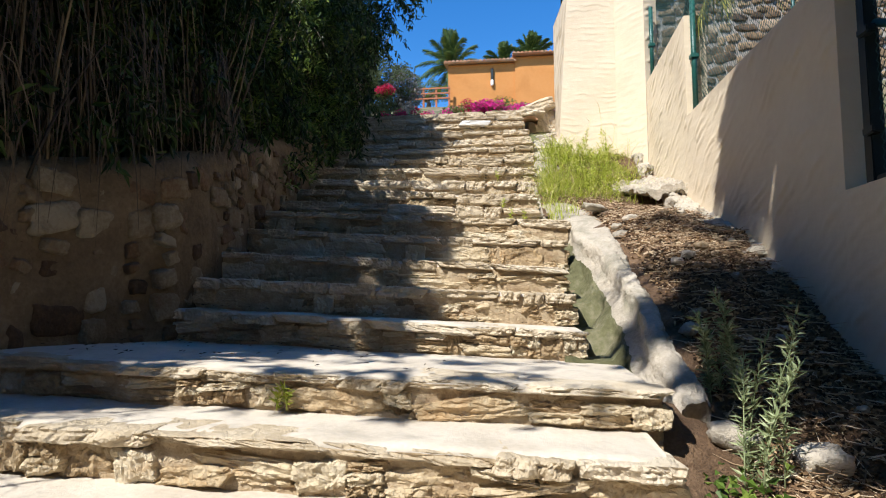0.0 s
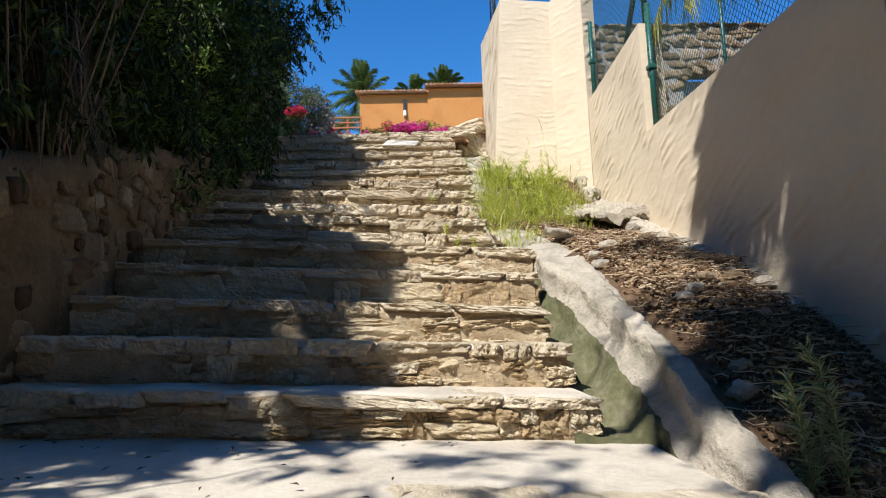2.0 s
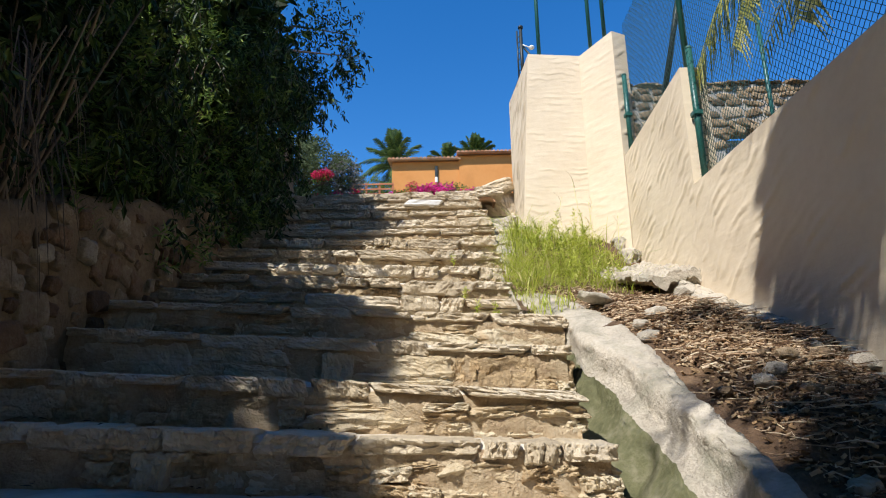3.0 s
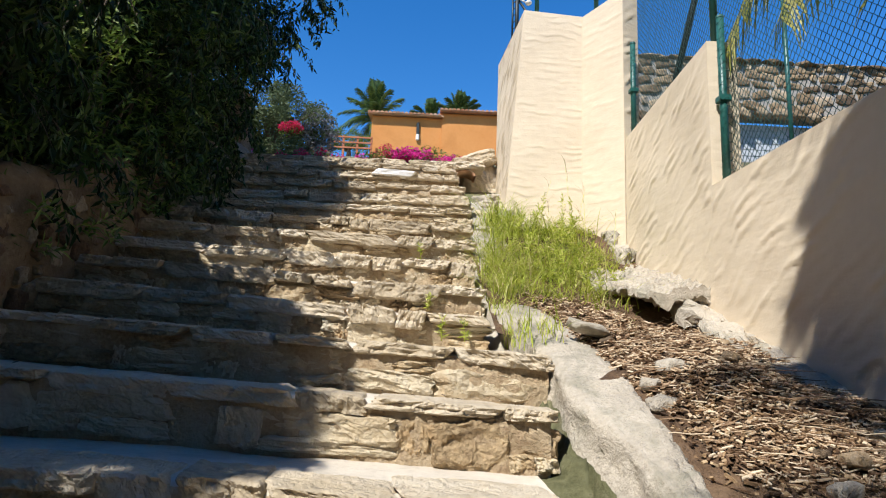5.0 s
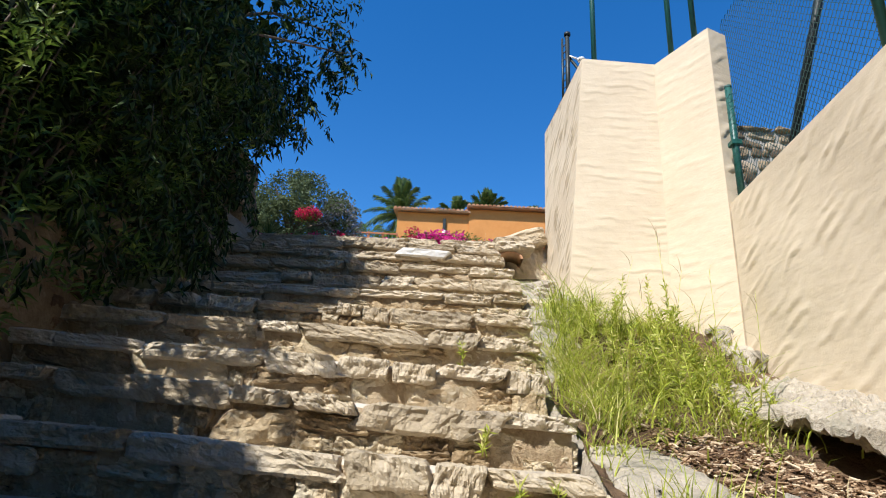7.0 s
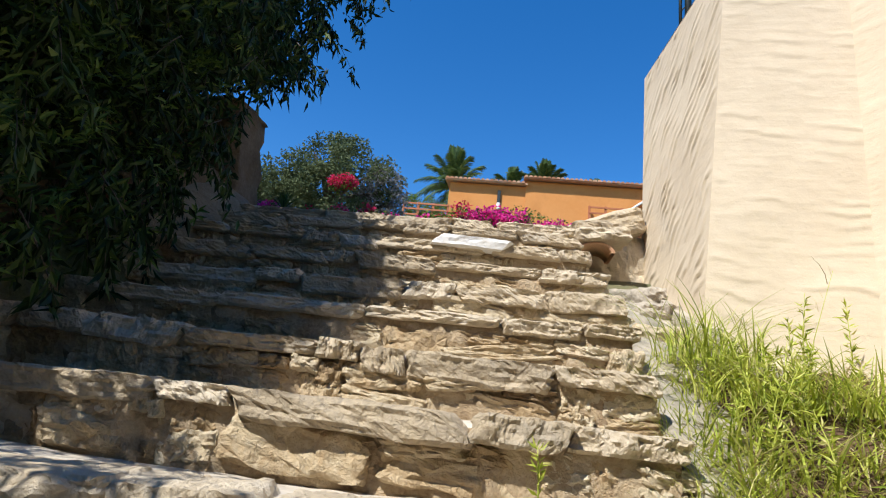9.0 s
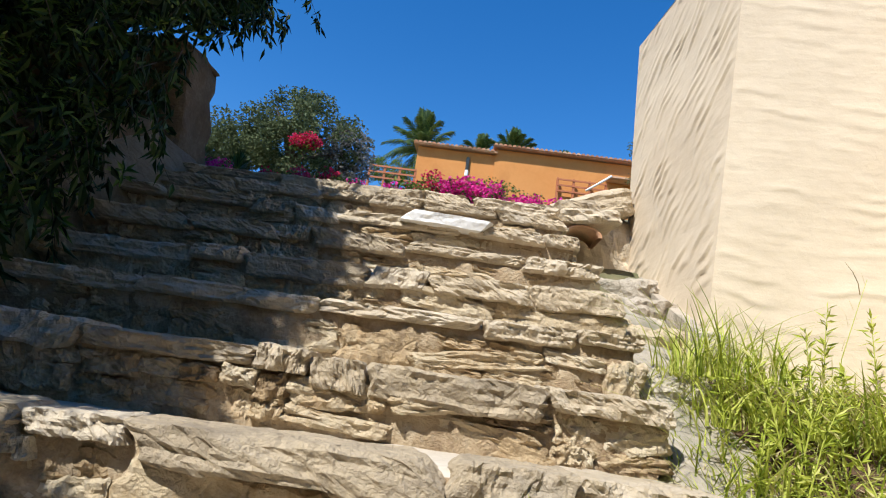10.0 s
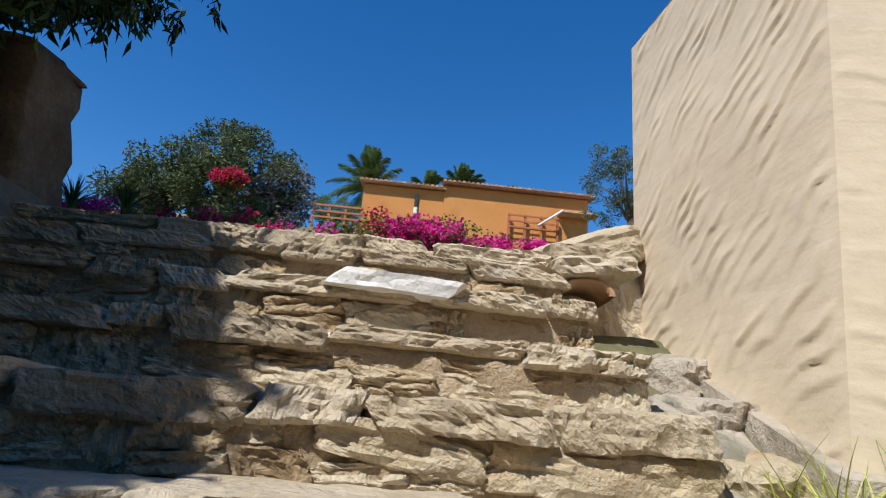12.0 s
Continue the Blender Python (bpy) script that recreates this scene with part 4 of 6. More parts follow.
def build_thicket():
    rnd = np.random.default_rng(21)
    tree = thing("evergreen_tree", "dense dark evergreen tree overhanging the stairs, drooping leaves", "tree", at=(-3.3, 8.3, 4.0))
    trunk_pts = [(-3.3, 8.3, 3.7), (-3.2, 8.4, 5.0), (-2.9, 8.9, 6.2), (-2.4, 9.8, 7.4)]
    v, f = tube(trunk_pts, [0.19, 0.16, 0.12, 0.07], 10)
    raw("trunk", v, f, BARK, tree)
    ends = [(-1.8, 6.2, 3.7), (-1.7, 7.6, 4.8), (-1.4, 9.2, 5.6), (-0.9, 10.1, 6.6), (-1.1, 11.6, 8.0), (-2.6, 6.0, 6.0), (-2.0, 8.0, 7.0), (-4.0, 7.0, 6.4), (-1.8, 5.6, 4.9), (-3.6, 10.0, 7.6)]
    for e in ends:
        a = Vector(trunk_pts[1]).lerp(Vector(trunk_pts[2]), float(rnd.uniform(0, 1)))
        m = a.lerp(Vector(e), 0.55) + Vector((0, 0, 0.35))
        v, f = tube([a, m, e], [0.05, 0.02, 0.005], 6)
        raw("limb", v, f, BARK, tree)
    clumps, inner = [], []
    while len(clumps) < 1500:
        y = rnd.uniform(7.0, 12.5) if rnd.random() < 0.72 else rnd.uniform(3.6, 7.2)
        lo, hi = lerp(CROWN_LOW, y), lerp(CROWN_HIGH, y)
        depth = rnd.uniform(0, 1) ** 1.7 * 3.2
        z = lo + (hi - lo) * rnd.uniform(0, 1) ** 1.35
        edge = 0.2 * noise.noise((y * 1.6, z * 1.6, 0.0)) + 0.12 * noise.noise((y * 3.6, z * 3.6, 4.0))
        r = rnd.uniform(0.16, 0.36)
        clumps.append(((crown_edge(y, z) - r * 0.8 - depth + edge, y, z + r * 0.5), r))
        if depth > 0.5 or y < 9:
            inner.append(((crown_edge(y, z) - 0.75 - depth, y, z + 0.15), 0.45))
    v, f = leaf_cloud(leafy(blob_points(clumps, 760, rnd, 0.9)), 0.115, 0.017, 0.8, rnd)
    raw("crown", v, f, LEAF, tree, smooth=False)
    v, f = leaf_cloud(leafy(blob_points(inner, 90, rnd, 0.9)), 0.26, 0.075, 0.6, rnd)
    raw("inner_crown", v, f, LEAF, tree, smooth=False)
    # drooping sprays at the crown's rim
    spr, tw = [], []
    for k in range(460):
        low = k % 3 == 0
        y = rnd.uniform(2.9, 6.2) if low else rnd.uniform(6.0, 12.4)
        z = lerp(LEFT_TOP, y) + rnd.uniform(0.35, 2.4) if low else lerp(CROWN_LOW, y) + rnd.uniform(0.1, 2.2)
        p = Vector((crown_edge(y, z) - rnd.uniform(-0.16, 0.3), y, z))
        d = Vector((rnd.uniform(-0.2, 0.45), rnd.uniform(-0.5, 0.4), -0.4))
        line = [p + d * t + Vector((0, 0, -0.3 * t * t)) for t in (0, 0.2, 0.4, 0.6)]
        if len(leafy([tuple(line[1])])) == 0 and not low:
            continue
        tw.append(tube(line, [0.004, 0.003, 0.0025, 0.001], 4))
        for q in range(24):
            t = rnd.uniform(0, 0.62)
            spr.append(p + d * t + Vector((0, 0, -0.3 * t * t)) + Vector(rnd.normal(0, 0.018, 3)))
    v, f = leaf_cloud([tuple(s) for s in spr], 0.12, 0.017, 0.95, rnd)
    tagged(raw("spray", v, f, LEAF, tree, smooth=False), kind="stuff")
    v, f = merge(tw)
    tagged(raw("twig", v, f, BARK, tree), kind="stuff")
    # second tree further down the bank, whose crown keeps the bank in shade
    tree2 = thing("evergreen_tree", "tall dense evergreen tree shading the reed bank", "tree", at=(-4.8, 0.8, 2.0))
    v, f = tube([(-4.8, 0.8, 1.6), (-4.7, 0.9, 4.0), (-4.5, 1.0, 6.5), (-4.2, 1.2, 8.0)], [0.24, 0.2, 0.14, 0.06], 10)
    raw("trunk", v, f, BARK, tree2)
    for e in ((-3.4, 2.6, 6.4), (-3.2, -0.4, 6.6), (-5.8, 2.5, 7.0), (-5.6, -1.0, 6.8), (-4.0, 1.0, 9.0)):
        v, f = tube([(-4.6, 0.95, 5.0), (-4.4, 1.1, 6.2), e], [0.08, 0.05, 0.015], 6)
        raw("limb", v, f, BARK, tree2)
    cl = []
    while len(cl) < 900:
        q = rnd.normal(0, 1, 3)
        q /= np.linalg.norm(q)
        q *= rnd.uniform(0.05, 1) ** 0.4
        cl.append(((-3.9 + q[0] * 3.2, 1.9 + q[1] * 4.0, 5.9 + q[2] * 3.0), rnd.uniform(0.3, 0.55)))
    v, f = leaf_cloud(leafy(blob_points(cl, 330, rnd, 0.9)), 0.17, 0.032, 0.7, rnd)
    raw("crown", v, f, LEAF, tree2, smooth=False)
    # oleander-like shrub on the wall top
    shrub = thing("shrub", "bushy shrub with whorled narrow green leaves above the rubble wall", "shrub", at=(-1.9, 6.0, 2.9))
    tips = []
    while len(tips) < 820:
        y = rnd.uniform(4.9, 9.7)
        z = lerp(LEFT_TOP, y) + rnd.uniform(-0.15 if y < 6 else -0.55, 2.1)
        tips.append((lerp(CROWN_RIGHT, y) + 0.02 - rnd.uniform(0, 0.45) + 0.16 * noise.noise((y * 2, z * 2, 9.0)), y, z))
    v, f = whorls(tips, 11, 0.115, 0.0125, random.Random(6))
    raw("foliage", v, f, BRIGHT_LEAF, shrub, "fresh green leaves in whorls", smooth=False)
    for k in range(24):
        y = rnd.uniform(5.0, 8.6)
        b = Vector((-2.1, y, lerp(LEFT_TOP, y) - 0.2))
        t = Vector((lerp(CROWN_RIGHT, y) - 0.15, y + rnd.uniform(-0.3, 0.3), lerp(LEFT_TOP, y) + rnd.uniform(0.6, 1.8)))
        v, f = tube([b, b.lerp(t, 0.5) + Vector((-0.1, 0, 0.1)), t], [0.014, 0.01, 0.004], 5)
        raw("stem", v, f, BARK, shrub)
    # broad-leaved undergrowth behind the reeds
    und = thing("undergrowth", "dark tangled undergrowth filling the shaded bank", "undergrowth", kind="stuff", at=(-2.6, 3.5, 3.0))
    cl = []
    while len(cl) < 620:
        y = rnd.uniform(-0.2, 6.4)
        z = rnd.uniform(lerp(LEFT_TOP, y) + 0.1, lerp(CROWN_HIGH, y) + 1.0)
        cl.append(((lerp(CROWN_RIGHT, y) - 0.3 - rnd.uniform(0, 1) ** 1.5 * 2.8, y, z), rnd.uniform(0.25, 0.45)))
    v, f = leaf_cloud(leafy(blob_points(cl, 420, rnd, 0.9)), 0.17, 0.026, 0.8, rnd)
    raw("leaves", v, f, LEAF, und, smooth=False)


def build_reeds():
    rnd = random.Random(31)
    reeds = thing("reed_clump", "clump of dry brown reeds leaning over the rubble wall", "reeds", at=(-1.8, 3.0, 1.9))
    meshes = []
    for k in range(8):
        bend = rnd.uniform(0.1, 0.5)
        pts = [(bend * t * t, 0.06 * math.sin(3 * t + k), t) for t in np.linspace(0, 1, 8)]
        v, f = tube(pts, [0.011 * (1 - 0.6 * t) for t in np.linspace(0, 1, 8)], 5)
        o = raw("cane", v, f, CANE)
        meshes.append(o.data)
        bpy.data.objects.remove(o)
    for k in range(74):
        y = rnd.uniform(0.9, 3.3) if k % 4 else rnd.gauss(4.5, 0.12)
        x = lerp(LEFT_FACE, y) - rnd.uniform(-0.05, 0.5)
        ob = place(new("cane", meshes[k % 8]), reeds)
        ob.matrix_basis = pose(x, y, lerp(LEFT_TOP, y) - rnd.uniform(0.0, 0.3), rnd.uniform(-16, 16), rnd.uniform(-20, 14), rnd.uniform(0, 360)) @ Matrix.Diagonal((1, 1, rnd.uniform(0.9, 2.7), 1))
    # hanging dry blades
    chunks = []
    for k in range(1300):
        y = rnd.uniform(0.8, 3.7) if k % 5 else rnd.gauss(4.5, 0.14)
        x = lerp(LEFT_FACE, y) - 0.28 + rnd.uniform(-0.25, 0.30)
        z = lerp(LEFT_TOP, y) + rnd.uniform(0.2, 1.6) * (1.0 if y < 4 else 0.6)
        L = rnd.uniform(0.35, 0.95)
        dx, dy = rnd.uniform(-0.05, 0.22), rnd.uniform(-0.18, 0.18)
        w = rnd.uniform(0.003, 0.008)
        pts = [Vector((x + dx * t, y + dy * t, z - L * t * t + 0.08 * t)) for t in (0, 0.35, 0.7, 1.0)]
        vs = []
        for i, p in enumerate(pts):
            ww = w * (1 - 0.28 * i)
            vs += [p + Vector((ww * 0.4, ww, 0)), p - Vector((ww * 0.4, ww, 0))]
        chunks.append((vs, [(0, 1, 3, 2), (2, 3, 5, 4), (4, 5, 7, 6)]))
    v, f = merge(chunks)
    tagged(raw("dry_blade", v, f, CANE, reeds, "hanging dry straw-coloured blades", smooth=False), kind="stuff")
    # fallen leaves on the shaded treads
    chunks = []
    for k in range(260):
        n = rnd.choice([4, 4, 4, 4, 5, 6, 8, 9])
        y0, z0, a, b, xl, xr = STEPS[n]
        x = max(xl + 0.3, -1.8) + rnd.random() ** 2.2 * 2.4
        y = STEPS[n + 1][0] - rnd.random() ** 2 * (STEPS[n + 1][0] - y0 - 0.1)
        m = pose(x, y, z0 + b * x + 0.012, rnd.uniform(-15, 15), rnd.uniform(-15, 15), rnd.uniform(0, 360))
        L = rnd.uniform(0.02, 0.05)
        chunks.append(([m @ Vector(q) for q in ((0, 0, 0), (L * 0.4, L * 0.16, 0.004), (L, 0, 0), (L * 0.4, -L * 0.16, 0.004))], [(0, 3, 2, 1)]))
    v, f = merge(chunks)
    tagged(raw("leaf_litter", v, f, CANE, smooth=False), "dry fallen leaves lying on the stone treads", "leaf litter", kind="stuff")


# ---- grass and weeds on the right bank ----
def blade(p, L, w, lean, ang, rnd, seg=4):
    d = Vector((math.cos(ang), math.sin(ang), 0))
    s = Vector((-d.y, d.x, 0))
    vs, fs = [], []
    for i in range(seg):
        t = i / (seg - 1)
        c = Vector(p) + d * lean * L * t * t + Vector((0, 0, L * (t - 0.35 * lean * t * t)))
        ww = w * (1 - t) ** 0.7 + 0.0004
        vs += [c + s * ww, c - s * ww]
    for i in range(seg - 1):
        fs.append((2 * i, 2 * i + 1, 2 * i + 3, 2 * i + 2))
    return vs, fs


def build_grass():
    rnd = random.Random(41)
    green, dry = [], []
    for k in range(4200):
        y = rnd.choice([rnd.gauss(7.5, 0.55), rnd.gauss(8.3, 0.5), rnd.uniform(6.2, 9.3)])
        if not 6.15 < y < 9.4:
            continue
        span = (1.22, 2.35 if y < 8 else 2.45)
        x = span[0] + (span[1] - span[0]) * rnd.random() ** 1.25
        if y < 6.7 and x > 1.55:
            continue
        clump = noise.noise((x * 3.2, y * 3.2, 1.0))
        if clump < 0.0 and rnd.random() < 0.7:
            continue
        if y < 7.1 and (x > 1.34 or rnd.random() < 0.5) and rnd.random() < 0.9:
            continue
        L = rnd.uniform(0.08, 0.30) * (0.75 + 0.8 * max(-0.3, clump)) * (0.6 if y < 7.0 else 1.25 if 7.0 < y < 8.6 and x < 2.1 else 0.75)
        b = blade((x, y, bank_height(x, y) - 0.02), L, rnd.uniform(0.0025, 0.0065), rnd.uniform(0.4, 1.9), rnd.uniform(0, 6.28), rnd)
        (dry if rnd.random() < 0.16 else green).append(b)
    for k in range(4200):
        y, x = rnd.uniform(6.9, 9.3), rnd.uniform(1.2, 2.6)
        if noise.noise((x * 2.4, y * 2.4, 3.0)) < -0.22 or (y < 7.4 and x > 2.1):
            continue
        b = blade((x, y, bank_height(x, y) - 0.01), rnd.uniform(0.05, 0.16), rnd.uniform(0.003, 0.007), rnd.uniform(0.5, 2.2), rnd.uniform(0, 6.28), rnd)
        (dry if rnd.random() < 0.3 else green).append(b)
    v, f = merge(green)
    tagged(raw("grass", v, f, GRASS, smooth=False), "bright green grass tuft growing against the wall", "grass", kind="stuff")
    v, f = merge(dry)
    tagged(raw("dry_grass", v, f, DRY_GRASS, smooth=False), "straw-yellow dry blades among the grass", "grass", kind="stuff")
    long_blades = []
    for k in range(70):
        y, x = rnd.uniform(8.5, 9.2), rnd.uniform(1.6, 2.7)
        long_blades.append(blade((x, y, bank_height(x, y) - 0.02), rnd.uniform(0.2, 0.5), rnd.uniform(0.003, 0.005), rnd.uniform(0.4, 1.8), rnd.uniform(0, 6.28), rnd, 6))
    for k in range(260):
        y, x = rnd.uniform(7.2, 8.9), rnd.uniform(1.35, 2.6)
        long_blades.append(blade((x, y, bank_height(x, y) - 0.02), rnd.uniform(0.2, 0.45), rnd.uniform(0.003, 0.006), rnd.uniform(0.6, 1.7), rnd.uniform(0, 6.28), rnd, 6))
    for k in range(260):
        y, x = rnd.uniform(8.9, 9.3), rnd.uniform(1.28, 1.75)
        long_blades.append(blade((x, y, 3.24), rnd.uniform(0.15, 0.46), rnd.uniform(0.002, 0.005), rnd.uniform(0.3, 1.5), rnd.uniform(0, 6.28), rnd, 6))
    for k in range(420):
        y, x = rnd.uniform(8.75, 9.25), rnd.uniform(1.36, 2.3)
        long_blades.append(blade((x, y, max(3.08, bank_height(x, y)) - 0.04), rnd.uniform(0.15, 0.42), rnd.uniform(0.003, 0.006), rnd.uniform(0.4, 1.6), rnd.uniform(0, 6.28), rnd, 6))
    v, f = merge(long_blades)
    tagged(raw("grass", v, f, GRASS, smooth=False), "long arching green grass blades by the pier", "grass", kind="stuff")
    edge = []
    for k in range(480):
        y = rnd.uniform(6.6, 9.2)
        x = rnd.uniform(1.16, 1.4)
        z = min(bank_height(x, y), lerp([(s[0], s[1]) for s in STEPS], y) - 0.2)
        edge.append(blade((x, y, z - 0.02), rnd.uniform(0.12, 0.36), rnd.uniform(0.002, 0.005), rnd.uniform(0.3, 1.5), rnd.uniform(0, 6.28), rnd))
    v, f = merge(edge)
    tagged(raw("grass", v, f, GRASS, smooth=False), "grass leaning over the ends of the steps", "grass", kind="stuff")
    # tall leafy weeds
    wr = np.random.default_rng(4)
    for k in range(44):
        y = rnd.uniform(7.3, 9.2)
        x = rnd.uniform(1.4, 2.3)
        weed_stalk("tall_weed", (x, y, bank_height(x, y) - 0.03), rnd.uniform(0.25, 0.55), GRASS, wr, 0.06, 0.006, 60, "tall green weed with narrow leaves in the grass", "weeds in the grass")
    for k in range(7):
        y, x = rnd.uniform(7.2, 9.0), rnd.uniform(1.9, 2.6)
        p = Vector((x, y, bank_height(x, y)))
        L = rnd.uniform(0.6, 1.1)
        lean = Vector((rnd.uniform(-0.3, 0.3), rnd.uniform(-0.3, 0.2), 0))
        t = thing("grass_stalk", "thin dry seed stalk standing above the grass", "grass stalk", "seed stalks", at=tuple(p))
        v, f = tube([p, p + Vector((0, 0, L * 0.5)) + lean * 0.15, p + Vector((0, 0, L)) + lean * 0.5], [0.003, 0.002, 0.001], 5)
        raw("stem", v, f, GRASS, t)
        v, f = merge([blade(tuple(p + Vector((0, 0, L * q)) + lean * 0.5 * q * q), 0.16, 0.002, rnd.uniform(0.5, 1.2), rnd.uniform(0, 6.28), rnd) for q in (0.4, 0.55, 0.7, 0.8, 0.9, 0.97)])
        raw("seed_head", v, f, DRY_GRASS, t, smooth=False)
    # weeds near the foot of the kerb
    for x, y, h in ((1.86, 2.65, 0.95), (1.9, 3.15, 0.6), (2.35, 2.3, 0.35)):
        for q in range(5 if h > 0.5 else 2):
            weed_stalk("rosemary_weed", (x + rnd.uniform(-0.09, 0.09), y + rnd.uniform(-0.09, 0.09), bank_height(x, y) - 0.04), h * rnd.uniform(0.55, 1.0), BRIGHT_GREY, wr, 0.065, 0.006, 110,
                       "grey-green needle-leaved weed on the soil bank", "weeds on the bank")
    for x, y, s in ((1.68, 2.5, 0.05), (1.75, 2.3, 0.05), (1.66, 2.15, 0.045), (2.5, 2.2, 0.06)):
        t = thing("broadleaf_weed", "low weed with broad bright green leaves beside the steps", "weed", "broadleaf weeds", at=(x, y, bank_height(x, y)))
        pts = [(x + wr.normal(0, 0.06), y + wr.normal(0, 0.06), bank_height(x, y) + abs(wr.normal(0.08, 0.06))) for _ in range(90)]
        v, f = leaf_cloud(pts, s, s * 0.36, 0.2, wr)
        raw("leaves", v, f, BRIGHT_LEAF, t, smooth=False)
    # weeds rooted in the step joints
    for n, x, h in ((13, 0.62, 0.14), (4, -0.3, 0.05), (4, -0.25, 0.05), (10, 0.95, 0.1), (10, 0.8, 0.08), (11, 0.7, 0.06)):
        y0, z0, a, b, xl, xr = STEPS[n]
        weed_stalk("joint_weed", (x, y0 - 0.04, STEPS[n - 1][1] + 0.02), h + 0.05, GRASS, wr, 0.05, 0.006, 30, "small green weed growing from a step joint", "weeds in the steps")
    v, f = merge([blade((rnd.uniform(1.2, 1.5), rnd.uniform(5.9, 6.6), 1.78 + rnd.uniform(0, 0.15)), rnd.uniform(0.1, 0.25), 0.0035, rnd.uniform(0.2, 1), rnd.uniform(0, 6.28), rnd) for _ in range(160)])
    tagged(raw("grass", v, f, GRASS, smooth=False), "sparse green grass at the drain's edge", "grass", kind="stuff")


def weed_stalk(name, p, h, mat, wr, ll, lw, n, label, group):
    p = Vector(p)
    t = thing(name, label, "weed", group, at=tuple(p))
    lean = Vector((wr.normal(0, 0.18), wr.normal(0, 0.18), 0)) * h
    line = [p + Vector((0, 0, h * q)) + lean * q * q for q in (0, 0.35, 0.7, 1)]
    v, f = tube(line, [0.004, 0.0035, 0.0025, 0.001], 5)
    raw("stem", v, f, mat, t)
    pts = []
    for _ in range(n):
        q = wr.uniform(0.12, 1.0)
        pts.append(tuple(p + Vector((0, 0, h * q)) + lean * q * q))
    v, f = leaf_cloud(pts, ll, lw, -0.55, wr)
    raw("leaves", v, f, mat, t, smooth=False)


# ---- fence above the right wall ----
def chain_mesh(name, y0, y1, z0, z1, x, parent, cell=0.066, r=0.003):
    chunks_v, chunks_f = [], []
    w = cell / 2
    n, m = int((y1 - y0) / w), int((z1 - z0) / w)
    for i in range(n):
        base = len(chunks_v)
        for j in range(m + 1):
            odd = j % 2 if i % 2 == 0 else 1 - j % 2
            for k in range(3):
                a = 2.094 * k
                chunks_v.append((x + 0.002 * (1 if odd else -1) + r * math.cos(a), y0 + w * (i + odd) + r * math.sin(a), z0 + j * w))
        for j in range(m):
            for k in range(3):
                q, p = base + j * 3 + k, base + j * 3 + (k + 1) % 3
                chunks_f.append((q, p, p + 3, q + 3))
    return raw(name, chunks_v, chunks_f, WIRE, parent, "green diamond wire mesh")


